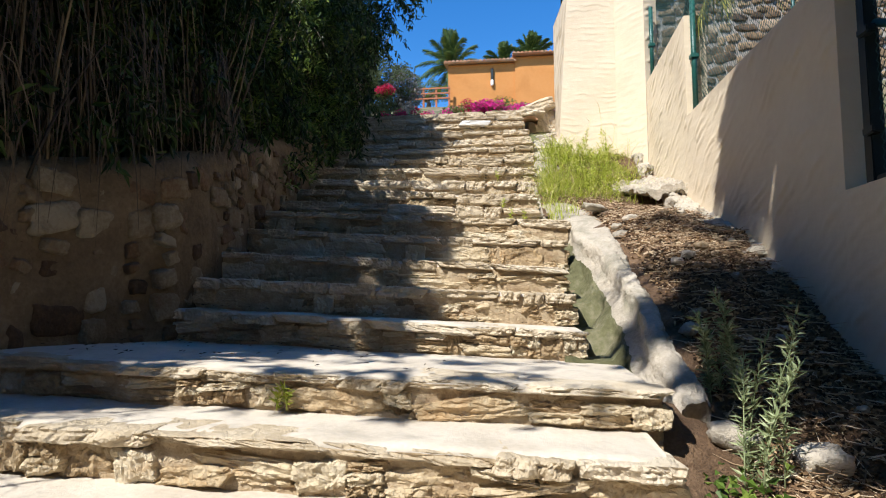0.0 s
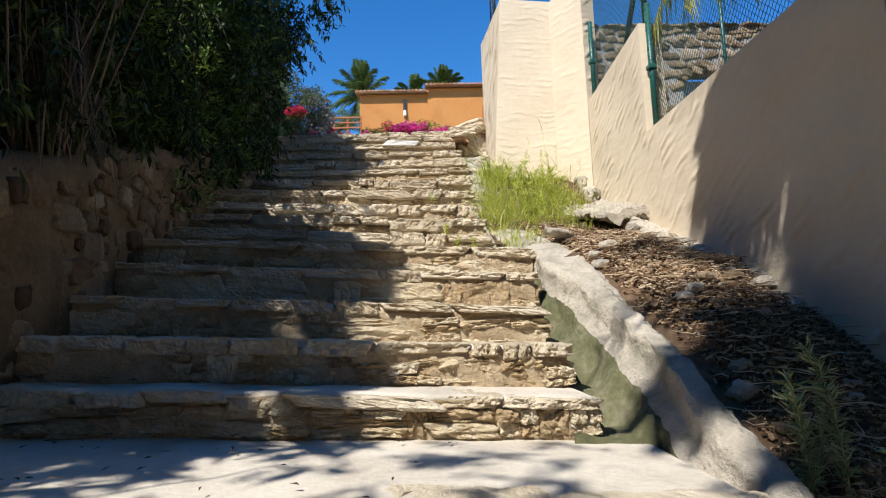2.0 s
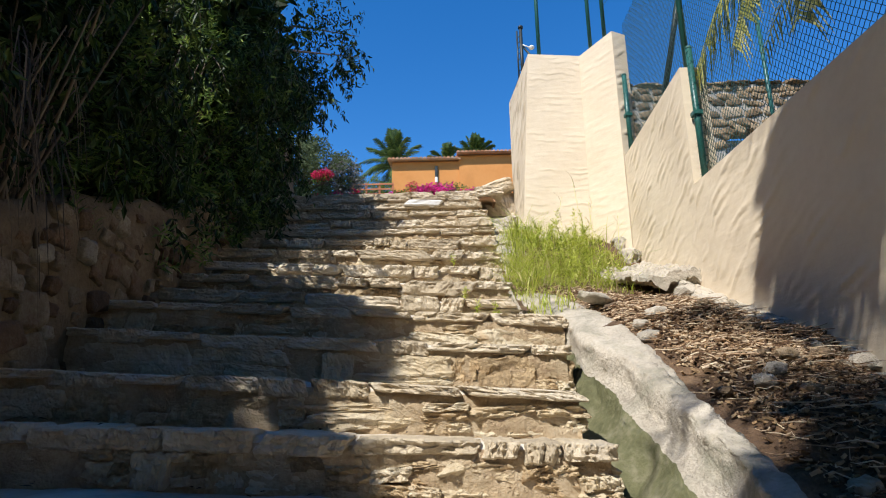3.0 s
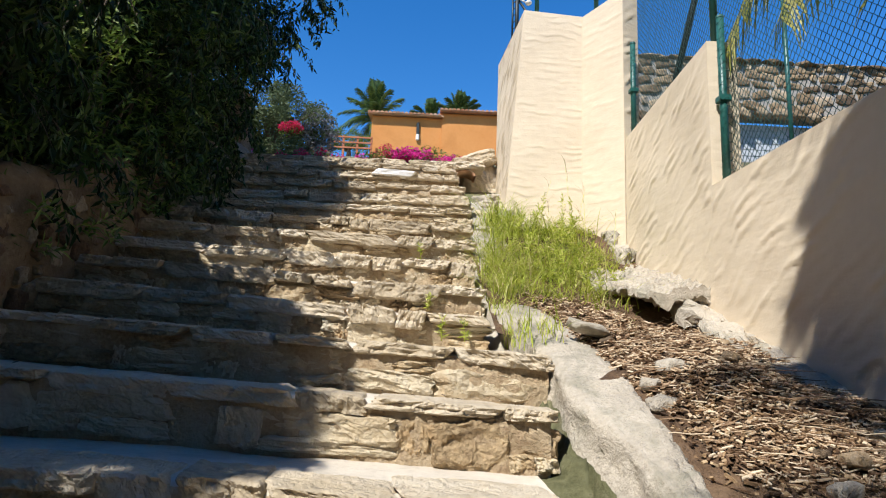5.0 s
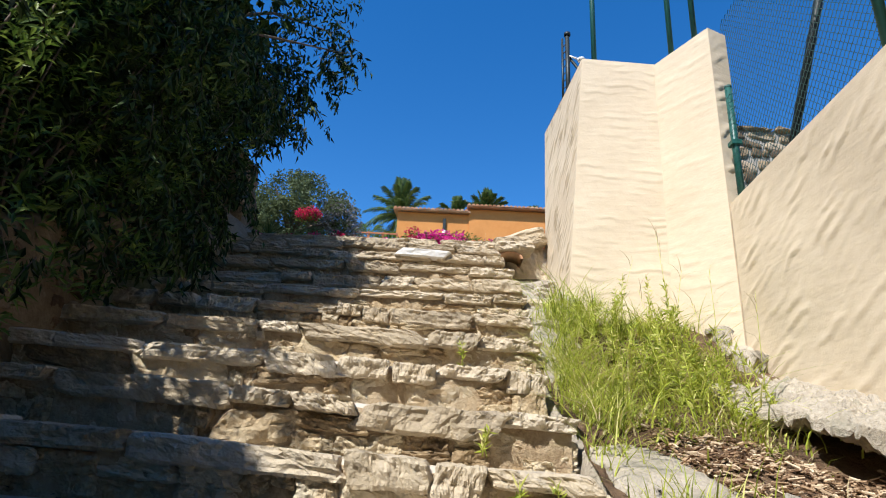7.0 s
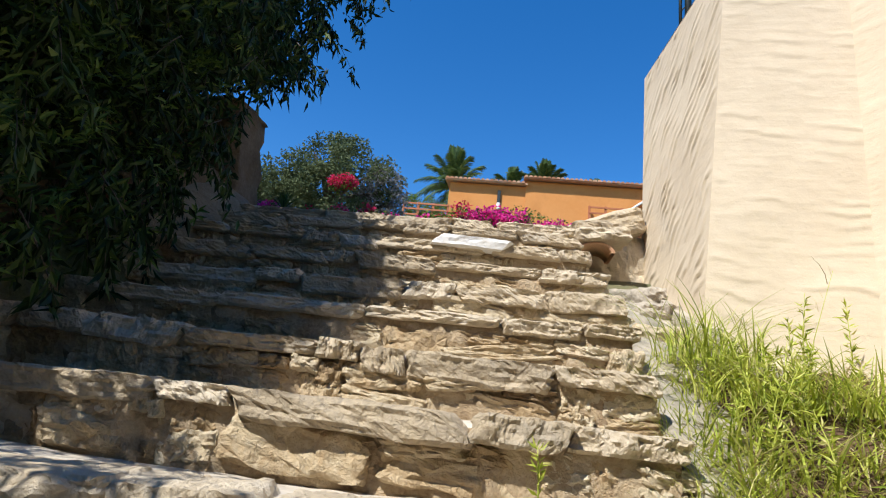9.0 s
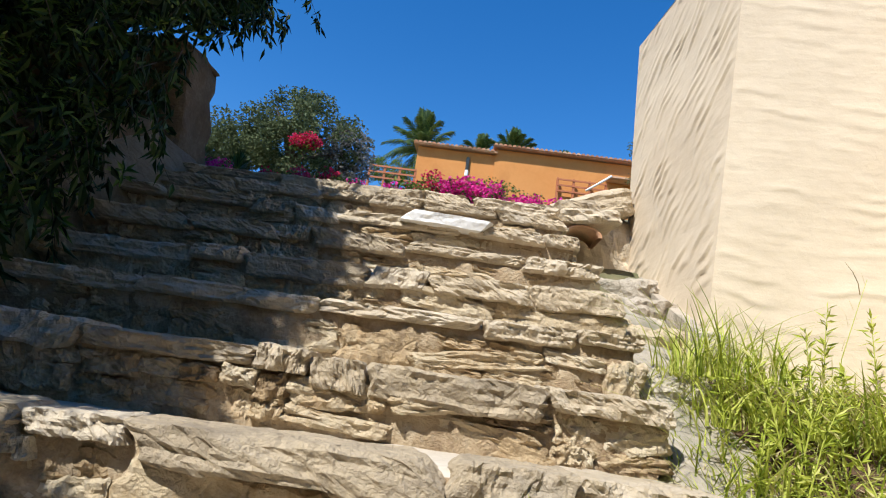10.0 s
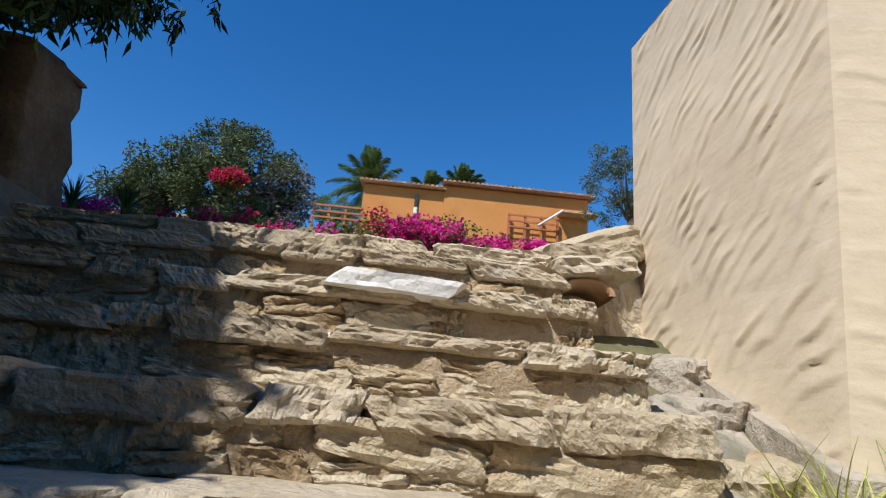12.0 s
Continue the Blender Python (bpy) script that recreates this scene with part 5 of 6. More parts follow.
def build_fence():
    fence = thing("chain_link_fence", "green chain-link fence on tall posts above the wall", "fence", at=(3.0, 7.0, 4.3))
    for x, y, z0, z1, r in ((3.02, 7.06, 4.2, 8.2, 0.032), (2.02, 9.85, 6.1, 9.0, 0.03), (2.66, 9.25, 5.9, 9.0, 0.028), (2.80, 9.0, 6.0, 9.0, 0.028), (3.02, 3.95, 3.0, 6.4, 0.03), (5.55, 10.0, 4.2, 7.1, 0.03)):
        rod("post", (x, y, z0), (x, y, z1), r, GREEN_METAL, fence)
    rod("brace", (3.2, 8.62, 4.2), (3.55, 7.75, 6.7), 0.035, BLACK_METAL, fence, "dark diagonal brace")
    rod("brace", (3.12, 4.6, 2.9), (3.2, 3.8, 4.6), 0.035, BLACK_METAL, fence, "dark diagonal brace")
    rod("tension_wire", (3.02, 3.9, 5.15), (3.02, 7.06, 6.2), 0.003, WIRE, fence)
    rod("tension_wire", (3.02, 7.06, 6.25), (2.8, 9.0, 6.6), 0.003, WIRE, fence)
    chain_mesh("wire_mesh", 3.95, 7.05, 3.08, 5.1, 3.02, fence)
    chain_mesh("wire_mesh", 7.1, 9.0, 4.2, 6.3, 3.05, fence)
    # short posts in the wall's notches with rolled mesh
    for y, z0, z1 in ((8.74, 4.15, 5.35), (6.79, 3.05, 4.48)):
        s = thing("notch_post", "short green steel post wrapped in mesh at the wall's step", "fence post", "notch posts", at=(2.96, y, z0))
        rod("post", (2.93, y, z0), (2.93, y, z1), 0.03, GREEN_METAL, s)
        v, f = merge([tube([(2.93 + 0.05 * math.cos(a * 1.7), y + 0.05 * math.sin(a * 1.7) - 0.03, z0 + 0.02 * a), (2.93 + 0.05 * math.cos(a * 1.7 + 2.2), y - 0.03 + 0.05 * math.sin(a * 1.7 + 2.2), z0 + 0.02 * a + 0.05)],
                           [0.0022, 0.0022], 3) for a in range(int((z1 - z0 - 0.05) / 0.02))])
        raw("mesh_roll", v, f, WIRE, s)
        bm = bmesh.new()
        box(bm, (2.885, y - 0.045, (z0 + z1) / 2), (2.975, y + 0.045, (z0 + z1) / 2 + 0.05), 0.006)
        part("clamp", bm, GREEN_METAL, s)
        bm = bmesh.new()
        bmesh.ops.create_cone(bm, cap_ends=True, segments=12, radius1=0.034, radius2=0.03, depth=0.02, matrix=Matrix.Translation((2.93, y, z1 + 0.01)))
        part("cap", bm, GREEN_METAL, s)
    # gate in the lower wall
    gate = thing("gate", "dark green steel-framed mesh gate on the lower wall", "gate", at=(2.97, 3.3, 1.68))
    bm = bmesh.new()
    box(bm, (2.90, 3.52, 1.60), (2.98, 3.60, 3.0), 0.006)
    part("gate_frame", bm, BLACK_METAL, gate)
    bm = bmesh.new()
    box(bm, (2.91, 1.6, 2.94), (2.97, 3.518, 3.0), 0.006)
    part("gate_frame", bm, BLACK_METAL, gate)
    bm = bmesh.new()
    box(bm, (2.91, 1.6, 1.66), (2.97, 3.518, 1.71), 0.006)
    part("gate_frame", bm, BLACK_METAL, gate)
    rod("gate_brace", (2.95, 3.5, 2.62), (2.95, 1.7, 1.75), 0.025, GREEN_METAL, gate)
    for z in (1.95, 2.55):
        bm = bmesh.new()
        box(bm, (2.87, 3.45, z), (2.93, 3.56, z + 0.05), 0.008)
        part("hinge", bm, BLACK_METAL, gate)
    chain_mesh("gate_mesh", 1.6, 3.52, 1.7, 2.95, 2.95, gate, 0.058)
    # slim dark pole with a small lamp behind the pier
    pole = thing("lamp_pole", "slim dark pole with a small white lamp behind the pier", "lamp pole", at=(1.83, 10.4, 6.2))
    rod("pole", (1.83, 10.4, 6.1), (1.83, 10.4, 7.25), 0.028, BLACK_METAL, pole)
    rod("pole", (1.765, 10.4, 6.1), (1.765, 10.4, 7.2), 0.014, BLACK_METAL, pole)
    for k in range(10):
        rod("lattice_bar", (1.765, 10.4, 6.12 + 0.105 * k), (1.83, 10.4, 6.2 + 0.105 * k), 0.006, BLACK_METAL, pole)
    rod("brace", (1.84, 10.42, 6.95), (2.35, 10.42, 6.2), 0.018, BLACK_METAL, pole)
    rod("pole_cap", (1.83, 10.4, 7.25), (1.83, 10.4, 7.29), 0.042, BLACK_METAL, pole)
    rod("arm", (1.83, 10.4, 6.95), (1.97, 10.36, 6.86), 0.012, WHITE_PAINT, pole)
    bm = bmesh.new()
    bmesh.ops.create_uvsphere(bm, u_segments=10, v_segments=8, radius=0.05, matrix=Matrix.Translation((1.99, 10.36, 6.86)) @ Matrix.Diagonal((1, 1, 0.7, 1)))
    part("lamp", bm, WHITE_PAINT, pole, "small white lamp", smooth=True)


# ---- rubble house wall behind the fence ----
def build_rubble_wall():
    wall = thing("wall_rubble", "brown rubble stone wall with pale pointing behind the fence", "wall", kind="structure")
    Y, Z0, Z1 = 12.6, 4.0, 7.35
    bm = bmesh.new()
    box(bm, (3.3, Y + 0.0, Z0), (6.05, Y + 0.5, Z1))
    part("core", bm, POINTING, wall)
    bm = bmesh.new()
    box(bm, (8.05, Y + 0.0, Z0), (13.0, Y + 0.5, Z1))
    part("core", bm, POINTING, wall)
    bm = bmesh.new()
    box(bm, (6.053, Y + 0.0, 6.38), (8.047, Y + 0.5, Z1))
    part("core", bm, POINTING, wall)
    rnd = random.Random(51)
    me = [stone_mesh("rubble_stone", 900 + i, RUBBLE, (5, 3, 4), 5, 0.2) for i in range(12)]
    z = Z0 + 1.0
    while z < Z1 - 0.06:
        h = rnd.uniform(0.12, 0.27)
        x = 3.3 - rnd.uniform(0, 0.2)
        while x < 11.5:
            L = rnd.uniform(0.12, 0.52)
            zc = z + h / 2 + rnd.uniform(-0.05, 0.05)
            if not (6.0 < x + L / 2 < 8.1 and zc < 6.45):
                stone("rubble_stone", me[rnd.randrange(12)], (x + L / 2, Y + 0.05, zc), (L * 0.93, 0.16, h * rnd.uniform(0.7, 1.1)), wall, (0, rnd.uniform(-16, 16), rnd.uniform(-6, 6)))
            x += L
        z += h
    for k in range(14):
        stone("coping", me[k % 12], (3.5 + 0.6 * k, Y + 0.25, Z1 + 0.03), (0.62, 0.62, 0.1), wall, (0, 0, rnd.uniform(-3, 3)))
    # arched opening with a grey roller shutter
    for k in range(9):
        a = math.pi * (k + 0.5) / 9
        stone("arch_stone", me[k % 12], (7.05 - 1.02 * math.cos(a), Y + 0.03, 6.2 + 0.2 * math.sin(a)), (0.25, 0.16, 0.16), wall, (0, 60 * math.cos(a) * 0.5, 0))
    door = thing("roller_shutter", "grey roller shutter under the rubble arch", "shutter", at=(7.05, Y + 0.3, 4.0))
    for k in range(18):
        bm = bmesh.new()
        box(bm, (6.05, Y + 0.26, 4.0 + 0.125 * k), (8.05, Y + 0.3, 4.118 + 0.125 * k), 0.01)
        part("slat", bm, SHUTTER, door)


# ---- palms ----
def frond_mesh(name, L, n, droop, leaf, seed, mat, lift=0.9, broad=0.014, hang=0.45):
    rnd = random.Random(seed)
    chunks = []
    pts = []
    for i in range(12):
        t = i / 11
        pts.append(Vector((L * (t - 0.16 * t * t), 0, L * (lift * t * 0.55 - droop * t * t))))
    chunks.append(tube(pts, [0.022 * (1 - 0.9 * i / 11) * max(0.4, L / 3) + 0.002 for i in range(12)], 5))
    for k in range(n):
        t = 0.1 + 0.9 * k / n
        i = min(10, int(t * 11))
        p = pts[i].lerp(pts[i + 1], t * 11 - i)
        d = (pts[i + 1] - pts[i]).normalized()
        up = d.cross(Vector((0, 1, 0))) * -1
        ll = leaf * (0.45 + 0.9 * math.sin(math.pi * min(1, 0.12 + t * 0.85))) * rnd.uniform(0.85, 1.1)
        for s in (-1, 1):
            q = (d * 0.75 + Vector((0, s, 0)) * 0.75 + up * rnd.uniform(0.05, 0.35)).normalized()
            tip = p + q * ll + Vector((0, 0, -ll * rnd.uniform(0.1, hang)))
            mid = p + q * ll * 0.5
            w = d * (broad * leaf / 0.45)
            b = [p - w * 0.6, p + w * 0.6, mid + w, tip, mid - w]
            chunks.append((b, [(0, 1, 2, 4), (4, 2, 3)]))
    v, f = merge(chunks)
    o = raw(name, v, f, mat, smooth=False)
    me = o.data
    bpy.data.objects.remove(o)
    return me


def y_far(at):
    return at[1] > 20


def palm(at, height, L, leaf, n, seed, mat, label, group="", girth=0.24):
    rnd = random.Random(seed)
    t = thing("palm_tree", label, "palm tree", group, at=at)
    b = Vector(at)
    pts = [b + Vector((0.04 * math.sin(q * 5), 0.03 * math.cos(q * 4), height * q)) for q in np.linspace(-0.05, 1, 14)]
    v, f = tube(pts, [girth * (1.15 - 0.25 * q) * (1.06 if i % 2 else 0.96) for i, q in enumerate(np.linspace(0, 1, 14))], 12)
    raw("trunk", v, f, BARK, t)
    shapes = [frond_mesh("frond", L, 46, dr, leaf, seed * 10 + k, mat, li, 0.034 if y_far(at) else 0.018) for k, (dr, li) in enumerate(((0.25, 1.4), (0.45, 1.1), (0.75, 0.9), (0.9, 0.4)))]
    top = b + Vector((0, 0, height))
    for k in range(n):
        ring = k / n
        o = place(new("frond", shapes[min(3, int(ring * 4))]), t)
        o.matrix_basis = Matrix.Translation(top) @ pose(0, 0, 0, rnd.uniform(-10, 10), -65 + 70 * ring + rnd.uniform(-8, 8), k * 137.5 + rnd.uniform(-12, 12))
    return t, top, shapes


def build_palms():
    for (x, y, z), h, s in (((-3.7, 45.0, 13.9), 5.0, 1), ((0.4, 48.0, 14.2), 5.5, 2), ((2.7, 47.0, 14.1), 5.9, 3), ((6.9, 50.0, 14.4), 5.6, 4)):
        palm((x, y, z), h, 3.3 if s == 1 else 2.6, 0.5, 40, s, PALM_LEAF, "date palm with dark green crown standing behind the orange house", "palms behind the house")
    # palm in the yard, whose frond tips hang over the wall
    t, top, shapes = palm((5.6, 6.0, 2.2), 4.4, 2.6, 0.45, 34, 9, PALM_SUNLIT, "palm with drooping yellow-green fronds behind the boundary wall", "", 0.26)
    long_frond = frond_mesh("frond", 3.25, 120, 1.12, 0.5, 77, PALM_SUNLIT, 0.75, 0.022, 0.9)
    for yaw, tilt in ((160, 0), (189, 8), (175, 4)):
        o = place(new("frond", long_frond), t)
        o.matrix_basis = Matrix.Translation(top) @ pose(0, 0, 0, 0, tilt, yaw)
    # unseen tall leaning palm, its crown spread over the foot of the stairs to shade wall and bank
    t = thing("palm_tree", "unseen tall leaning palm added over the foot of the stairs to shade the wall", "palm tree", at=(3.7, -2.0, -0.1))
    pts = [Vector((3.7 - 2.0 * q ** 1.5, -2.0 + 2.4 * q, -0.2 + 6.9 * q)) for q in np.linspace(0, 1, 14)]
    v, f = tube(pts, [0.24 * (1.15 - 0.3 * q / 13) * (1.05 if q % 2 else 0.97) for q in range(14)], 12)
    raw("trunk", v, f, BARK, t)
    top = pts[-1]
    shapes = [frond_mesh("frond", 3.3, 60, dr, 0.55, 300 + k, PALM_LEAF, li) for k, (dr, li) in enumerate(((0.2, 1.2), (0.4, 1.0), (0.6, 0.8), (0.8, 0.5)))]
    rnd = random.Random(91)
    for k in range(50):
        o = place(new("frond", shapes[k % 4]), t)
        o.matrix_basis = Matrix.Translation(top) @ pose(0, 0, 0, rnd.uniform(-10, 10), -40 + 50 * (k / 50) + rnd.uniform(-8, 8), k * 137.5 + rnd.uniform(-12, 12))
    thick = [frond_mesh("frond", 3.2, 80, dr, 0.6, 320 + k, PALM_LEAF, li, 0.034) for k, (dr, li) in enumerate(((0.3, 1.0), (0.5, 0.8), (0.7, 0.7)))]
    short = frond_mesh("frond", 2.1, 60, 0.5, 0.5, 330, PALM_LEAF, 0.8, 0.034)
    for k in range(12):
        o = place(new("frond", thick[k % 3]), t)
        o.matrix_basis = Matrix.Translation(top) @ pose(0, 0, 0, rnd.uniform(-25, 25), -30 + 40 * rnd.random(), rnd.uniform(70, 135) if k % 3 else rnd.uniform(170, 300))
    reaching = frond_mesh("frond", 4.3, 96, 0.35, 0.6, 340, PALM_LEAF, 0.8, 0.03)
    for k in range(9):
        o = place(new("frond", reaching), t)
        o.matrix_basis = Matrix.Translation(top) @ pose(0, 0, 0, rnd.uniform(-25, 25), -18 + 22 * rnd.random(), 192 + 6.5 * k)
    for k in range(46):
        near = k % 5 == 0
        o = place(new("frond", short if near else thick[k % 3]), t)
        o.matrix_basis = Matrix.Translation(top) @ pose(0, 0, 0, rnd.uniform(-10, 10), -32 + 36 * rnd.random(), rnd.uniform(120, 250) if near else rnd.uniform(-115, 108))


# ---- trees, flowers and house on the hillside ----
def hill_tree(at, radii, h, leaf_mat, seed, label, n=90, name="olive_tree", per=900, size=0.11):
    rnd = np.random.default_rng(seed)
    t = thing(name, label, "tree", at=at)
    b = Vector(at)
    v, f = tube([b - Vector((0, 0, 0.3)), b + Vector((0.1, 0, h * 0.45)), b + Vector((0.0, 0.1, h * 0.75))], [0.2, 0.15, 0.08], 9)
    raw("trunk", v, f, BARK, t)
    c = b + Vector((0, 0, h))
    cl = []
    for k in range(n):
        q = rnd.normal(0, 1, 3)
        q /= np.linalg.norm(q)
        q *= rnd.uniform(0.35, 1.0) ** 0.5
        lump = 1 + 0.8 * noise.noise((q[0] * 2.0 + seed, q[1] * 2.0, q[2] * 2.0))
        cl.append((tuple(c + Vector((q[0] * radii[0], q[1] * radii[1], q[2] * radii[2])) * lump), rnd.uniform(0.17, 0.42) * (1.6 if size > 0.15 else 1)))
    cl = [((b.x + (p[0] - b.x), p[1], p[2]), r) for p, r in cl]
    for p, r in cl[:9]:
        v, f = tube([b + Vector((0, 0, h * 0.5)), b.lerp(Vector(p), 0.5) + Vector((0, 0, h * 0.35)), p], [0.07, 0.045, 0.012], 6)
        raw("limb", v, f, BARK, t)
    v, f = leaf_cloud(blob_points(cl, per, rnd, 0.85), size, size * 0.25, 0.3, rnd)
    raw("crown", v, f, leaf_mat, t, smooth=False)
    return t


def flower_shrub(at, size, petal, seed, label, dense=0.5, lift=0.0):
    rnd = np.random.default_rng(seed)
    t = thing("bougainvillea", label, "flowering shrub", "flowering shrubs along the top", at=at)
    cl = []
    for k in range(int(60 * size[0] + 14)):
        cl.append(((at[0] + rnd.uniform(-1, 1) * size[0], at[1] + rnd.uniform(-1, 1) * size[1], at[2] + rnd.uniform(0.1, 1) * size[2] * (1 - 0.3 * rnd.random())), rnd.uniform(0.1, 0.2)))
    v, f = leaf_cloud(blob_points(cl, 1500, rnd, 0.8), 0.05, 0.016, 0.0, rnd)
    raw("foliage", v, f, BRIGHT_LEAF, t, smooth=False)
    pts = blob_points([((c[0], c[1] - 0.04, c[2] + 0.05), r * 0.9) for c, r in cl if rnd.random() < dense], 3600, rnd, 0.7)
    v, f = leaf_cloud(pts, 0.042, 0.02, 0.0, rnd)
    tagged(raw("bract", v, f, petal, t, smooth=False), kind="stuff")
    for c, r in cl[:6]:
        v, f = tube([(at[0], at[1], at[2] - 0.15), c], [0.012, 0.004], 4)
        raw("stem", v, f, BARK, t)


def build_hill():
    g = ground_height
    hill_tree((-4.6, 21.0, g(-4.6, 21)), (1.45, 1.5, 1.2), 1.2, OLIVE_LEAF, 61, "round grey-green olive tree on the slope", 130, per=1300)
    hill_tree((-6.6, 21.5, g(-6.6, 21.5)), (0.9, 1.0, 0.75), 0.75, OLIVE_LEAF, 62, "smaller olive tree with patchy crown", 80)
    hill_tree((-3.35, 21.4, g(-3.35, 21.4)), (0.6, 0.7, 1.0), 0.9, GREY_LEAF, 63, "half-bare grey shrub tree beside the olive", 46)
    hill_tree((8.3, 29.0, g(8.3, 29)), (1.6, 1.5, 1.7), 3.4, OLIVE_LEAF, 64, "olive tree beside the pier on the slope", 80)
    hill_tree((-4.7, 38.6, g(-4.7, 38.6)), (1.7, 1.2, 0.6), 1.55, BRIGHT_LEAF, 65, "low rounded green hedge by the railing", 60, "hedge")
    # Unseen trees added around the foot of the stairs to reduce sky fill.
    for k, (x, y) in enumerate(((-7.0, -5.5), (-3.4, -8.0), (0.6, -9.0), (4.6, -8.0), (8.0, -5.0), (8.5, 0.5))):
        hill_tree((x, y, g(x, y)), (2.3, 2.0, 2.6), 3.2, LEAF, 80 + k, "unseen dense evergreen tree added below the stairs to block skylight", 110, "evergreen_tree", 260, 0.2)
    # Taller trees hidden by the thicket, added to block the western sky.
    for k, (x, y) in enumerate(((-9.2, -3.2), (-8.8, 1.4), (-8.8, 5.6), (-9.0, 9.8))):
        hill_tree((x, y, g(x, y)), (2.5, 2.7, 4.6), 6.6, LEAF, 180 + k, "unseen tall dense evergreen tree added on the upper bank to block skylight", 240, "evergreen_tree", 260, 0.24)
    # Unseen yard trees, added so less eastern sky lights the left steps.
    for k, (x, y) in enumerate(((7.0, -1.6), (7.2, 2.6))):
        hill_tree((x, y, g(x, y)), (2.0, 2.2, 3.0), 5.4, LEAF, 190 + k, "unseen dense evergreen tree added in the yard behind the wall to block skylight", 150, "evergreen_tree", 260, 0.22)
    z = lambda x, y: g(x, y)
    for x, y, sx, sy, h, mat, sd, dn in ((0.2, 13.3, 0.32, 0.3, 0.42, MAGENTA, 1, 0.9), (0.75, 13.5, 0.34, 0.3, 0.36, MAGENTA, 2, 0.9), (1.35, 13.2, 0.36, 0.3, 0.32, MAGENTA, 3, 0.95),
                                         (-0.35, 13.4, 0.35, 0.3, 0.44, RED, 4, 0.25), (-0.75, 13.2, 0.3, 0.3, 0.34, MAGENTA, 5, 0.6), (-1.35, 13.0, 0.4, 0.3, 0.34, RED, 6, 0.6),
                                         (-1.9, 13.1, 0.3, 0.3, 0.42, RED, 7, 0.5), (-3.1, 13.4, 0.25, 0.3, 0.42, MAGENTA, 8, 0.8), (0.05, 14.2, 0.3, 0.3, 0.42, RED, 9, 0.12), (0.5, 14.4, 0.35, 0.3, 0.45, MAGENTA, 10, 0.2)):
        flower_shrub((x, y, z(x, y) + 0.02), (sx, sy, h * (0.8 if x < -0.5 else 1.1)), mat, sd, "bougainvillea with %s bracts along the stair head" % ("magenta" if mat is MAGENTA else "red"), dn)
    flower_shrub((-2.75, 16.2, z(-2.75, 16.2) + 0.85), (0.18, 0.1, 0.12), RED, 12, "scarlet flowering shrub in front of the olive", 1.0)
    # agave-like tufts by the pillar
    rnd = random.Random(71)
    for x, y in ((-2.75, 12.6), (-2.45, 12.9)):
        t = thing("yucca", "spiky dark yucca rosette by the pillar", "yucca", at=(x, y, z(x, y)))
        v, f = merge([blade((x, y, z(x, y) + 0.25), rnd.uniform(0.3, 0.45), 0.012, rnd.uniform(0.2, 1.2), rnd.uniform(0, 6.28), rnd) for _ in range(60)])
        raw("leaves", v, f, PALM_LEAF, t, smooth=False)
    v, f = merge([blade((rnd.uniform(-2.0, 1.0), rnd.uniform(11.2, 12.6), 4.55), rnd.uniform(0.08, 0.25), 0.003, rnd.uniform(0.2, 1), rnd.uniform(0, 6.28), rnd) for _ in range(500)])
    tagged(raw("grass", v, f, DRY_GRASS, smooth=False), "dry grass along the stair head", "grass", kind="stuff")


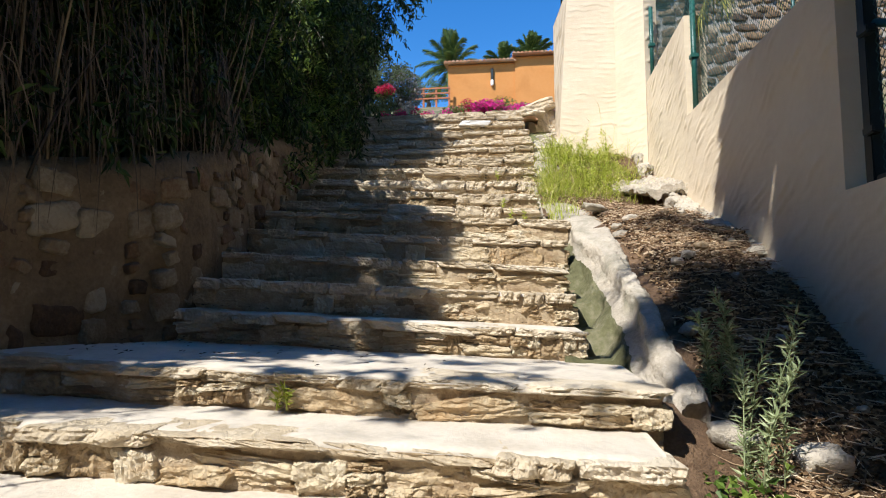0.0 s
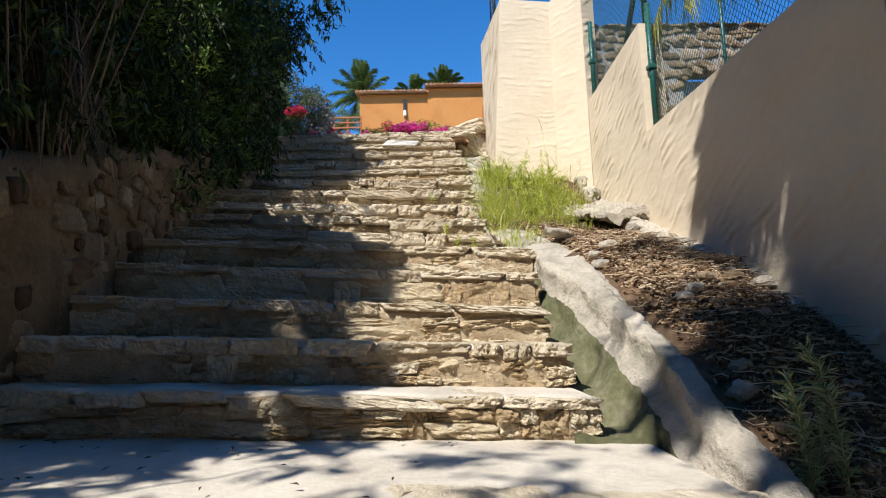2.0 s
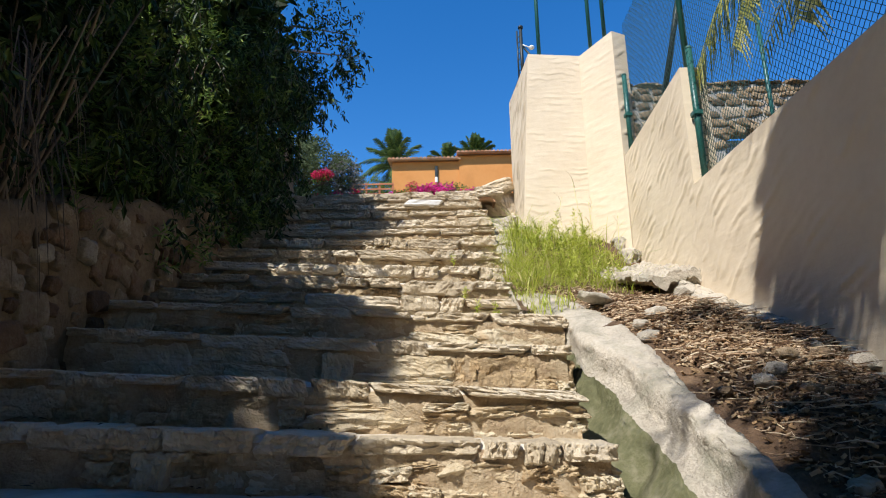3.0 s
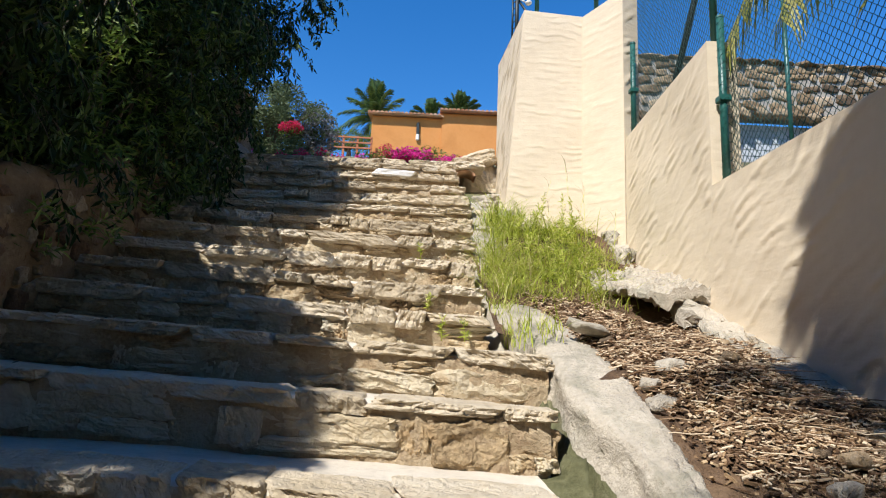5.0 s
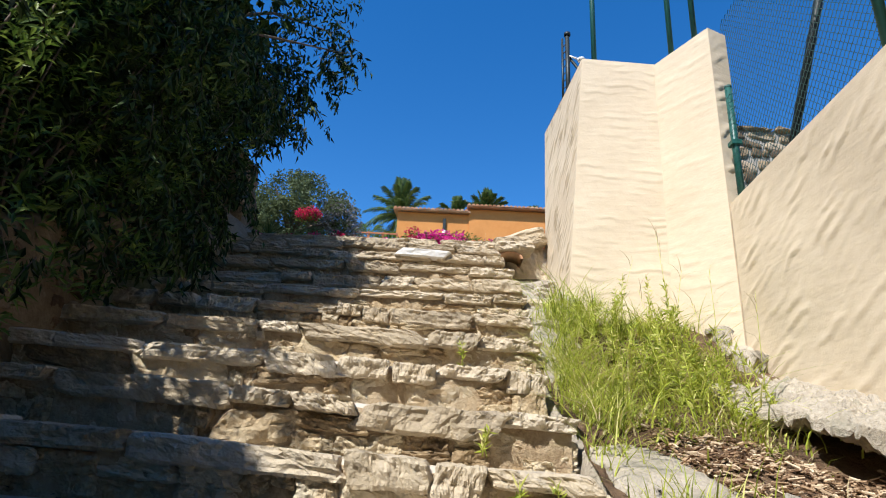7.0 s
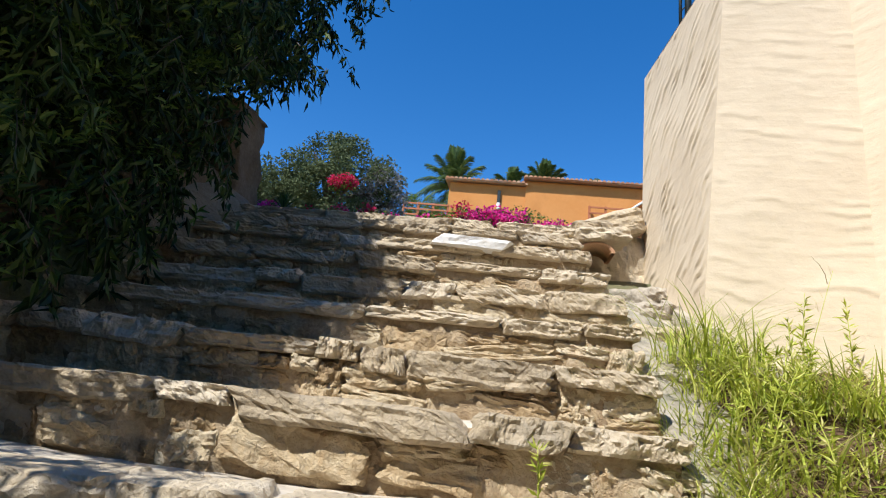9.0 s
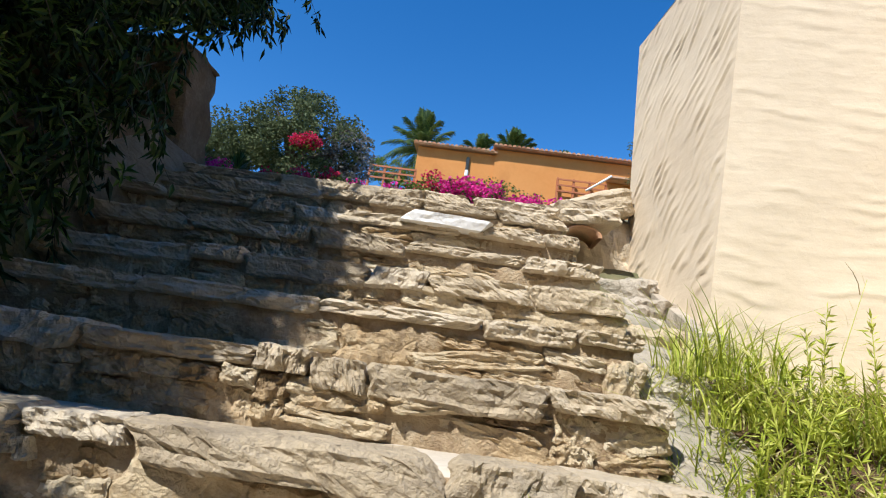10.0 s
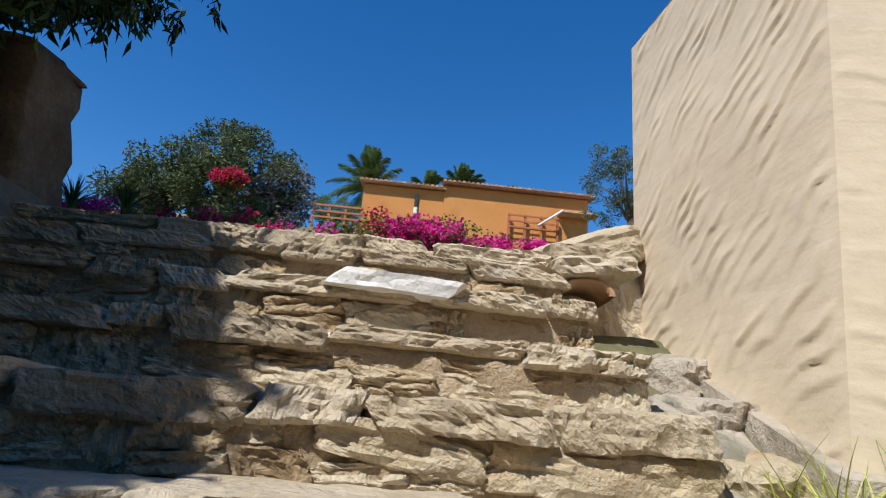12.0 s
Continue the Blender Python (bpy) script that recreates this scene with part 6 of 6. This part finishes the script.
def build_house():
    Y = 37.0
    house = thing("house", "low orange-rendered house with terracotta tiled roof", "house", at=(2.0, Y, 13.4))
    bm = bmesh.new()
    box(bm, (-3.1, Y, 12.6), (1.2, Y + 6, 16.1))
    part("wall", bm, ORANGE, house)
    bm = bmesh.new()
    box(bm, (1.203, Y - 0.12, 12.6), (9.0, Y + 6, 16.42))
    part("wall", bm, ORANGE, house)
    for x0, x1, z, yf in ((-3.35, 1.3, 16.1, Y - 0.35), (1.05, 9.3, 16.42, Y - 0.5)):
        bm = bmesh.new()
        vs = [bm.verts.new(p) for p in ((x0, yf, z), (x1, yf, z), (x1, Y + 6.3, z + 1.1), (x0, Y + 6.3, z + 1.1), (x0, yf, z + 0.1), (x1, yf, z + 0.1), (x1, Y + 6.3, z + 1.2), (x0, Y + 6.3, z + 1.2))]
        for q in ((3, 2, 1, 0), (4, 5, 6, 7), (0, 1, 5, 4), (1, 2, 6, 5), (2, 3, 7, 6), (3, 0, 4, 7)):
            bm.faces.new([vs[i] for i in q])
        roof = part("roof", bm, TILE, house)
        n = int((x1 - x0) / 0.25)
        cap = bpy.data.meshes.new("roof_tile")
        tv, tf = [], []
        for j, yy in enumerate((0, 2.2, 4.4, 6.6)):
            for k in range(7):
                a = math.pi * k / 6
                tv.append((0.11 * math.cos(a), yy, 0.12 * math.sin(a) + yy * 0.165))
        for j in range(3):
            for k in range(6):
                tf.append((j * 7 + k, j * 7 + k + 1, j * 7 + k + 8, j * 7 + k + 7))
        tf.append(tuple(range(7)))
        cap.from_pydata(tv, [], tf)
        cap.materials.append(TILE)
        for i in range(n):
            o = new("roof_tile", cap)
            o.parent = roof
            o.matrix_basis = Matrix.Translation((x0 + 0.12 + 0.25 * i, yf - 0.08, z + 0.06))
    # porch roof with white barge board
    bm = bmesh.new()
    box(bm, (7.3, Y - 0.9, 15.28), (9.4, Y - 0.15, 15.4), 0.02)
    part("porch_roof", bm, TILE, house)
    v, f = tube([(7.45, Y - 0.92, 15.36), (6.8, Y - 0.92, 14.86), (6.15, Y - 0.92, 14.36)], [0.06, 0.06, 0.06], 6)
    raw("barge_board", v, f, WHITE_PAINT, house, "white sloping barge board")
    bm = bmesh.new()
    box(bm, (-0.35, Y - 0.14, 15.0), (-0.17, Y - 0.003, 15.75), 0.02)
    part("wall_lamp", bm, BLACK_METAL, house, "dark wall lantern bracket")
    bm = bmesh.new()
    box(bm, (-0.36, Y - 0.2, 14.6), (-0.16, Y - 0.003, 14.99), 0.04)
    part("wall_lamp", bm, WHITE_PAINT, house, "pale lantern glass")
    for x0, x1 in ((-5.5, -3.0), (4.7, 7.3)):
        rail = thing("railing", "red-stained wooden railing beside the orange house", "railing", "railings at the house", at=(x0, Y - 1.2, 13.4))
        zt = 14.5 if x0 < 0 else 15.05
        for k in range(4):
            bm = bmesh.new()
            x = x0 + (x1 - x0) * k / 3
            box(bm, (x - 0.06, Y - 0.46, 12.8), (x + 0.06, Y - 0.34, zt + 0.05), 0.01)
            part("post", bm, RAIL_WOOD, rail)
        for q in (0, 0.33, 0.66):
            bm = bmesh.new()
            box(bm, (x0, Y - 0.5, zt - 0.1 - q), (x1, Y - 0.463, zt - q), 0.008)
            part("board", bm, RAIL_WOOD, rail)


BRIGHT_GREY = material("grey_green_leaf", [(0.15, (0.16, 0.20, 0.09)), (0.5, (0.30, 0.35, 0.17)), (0.85, (0.44, 0.48, 0.27))], scale=2, fine=20, rough=0.6, bump=0.1, translucent=0.25, island=0.7)
build_fence()
build_rubble_wall()
build_thicket()
build_reeds()
build_grass()
build_palms()
build_hill()
build_house()
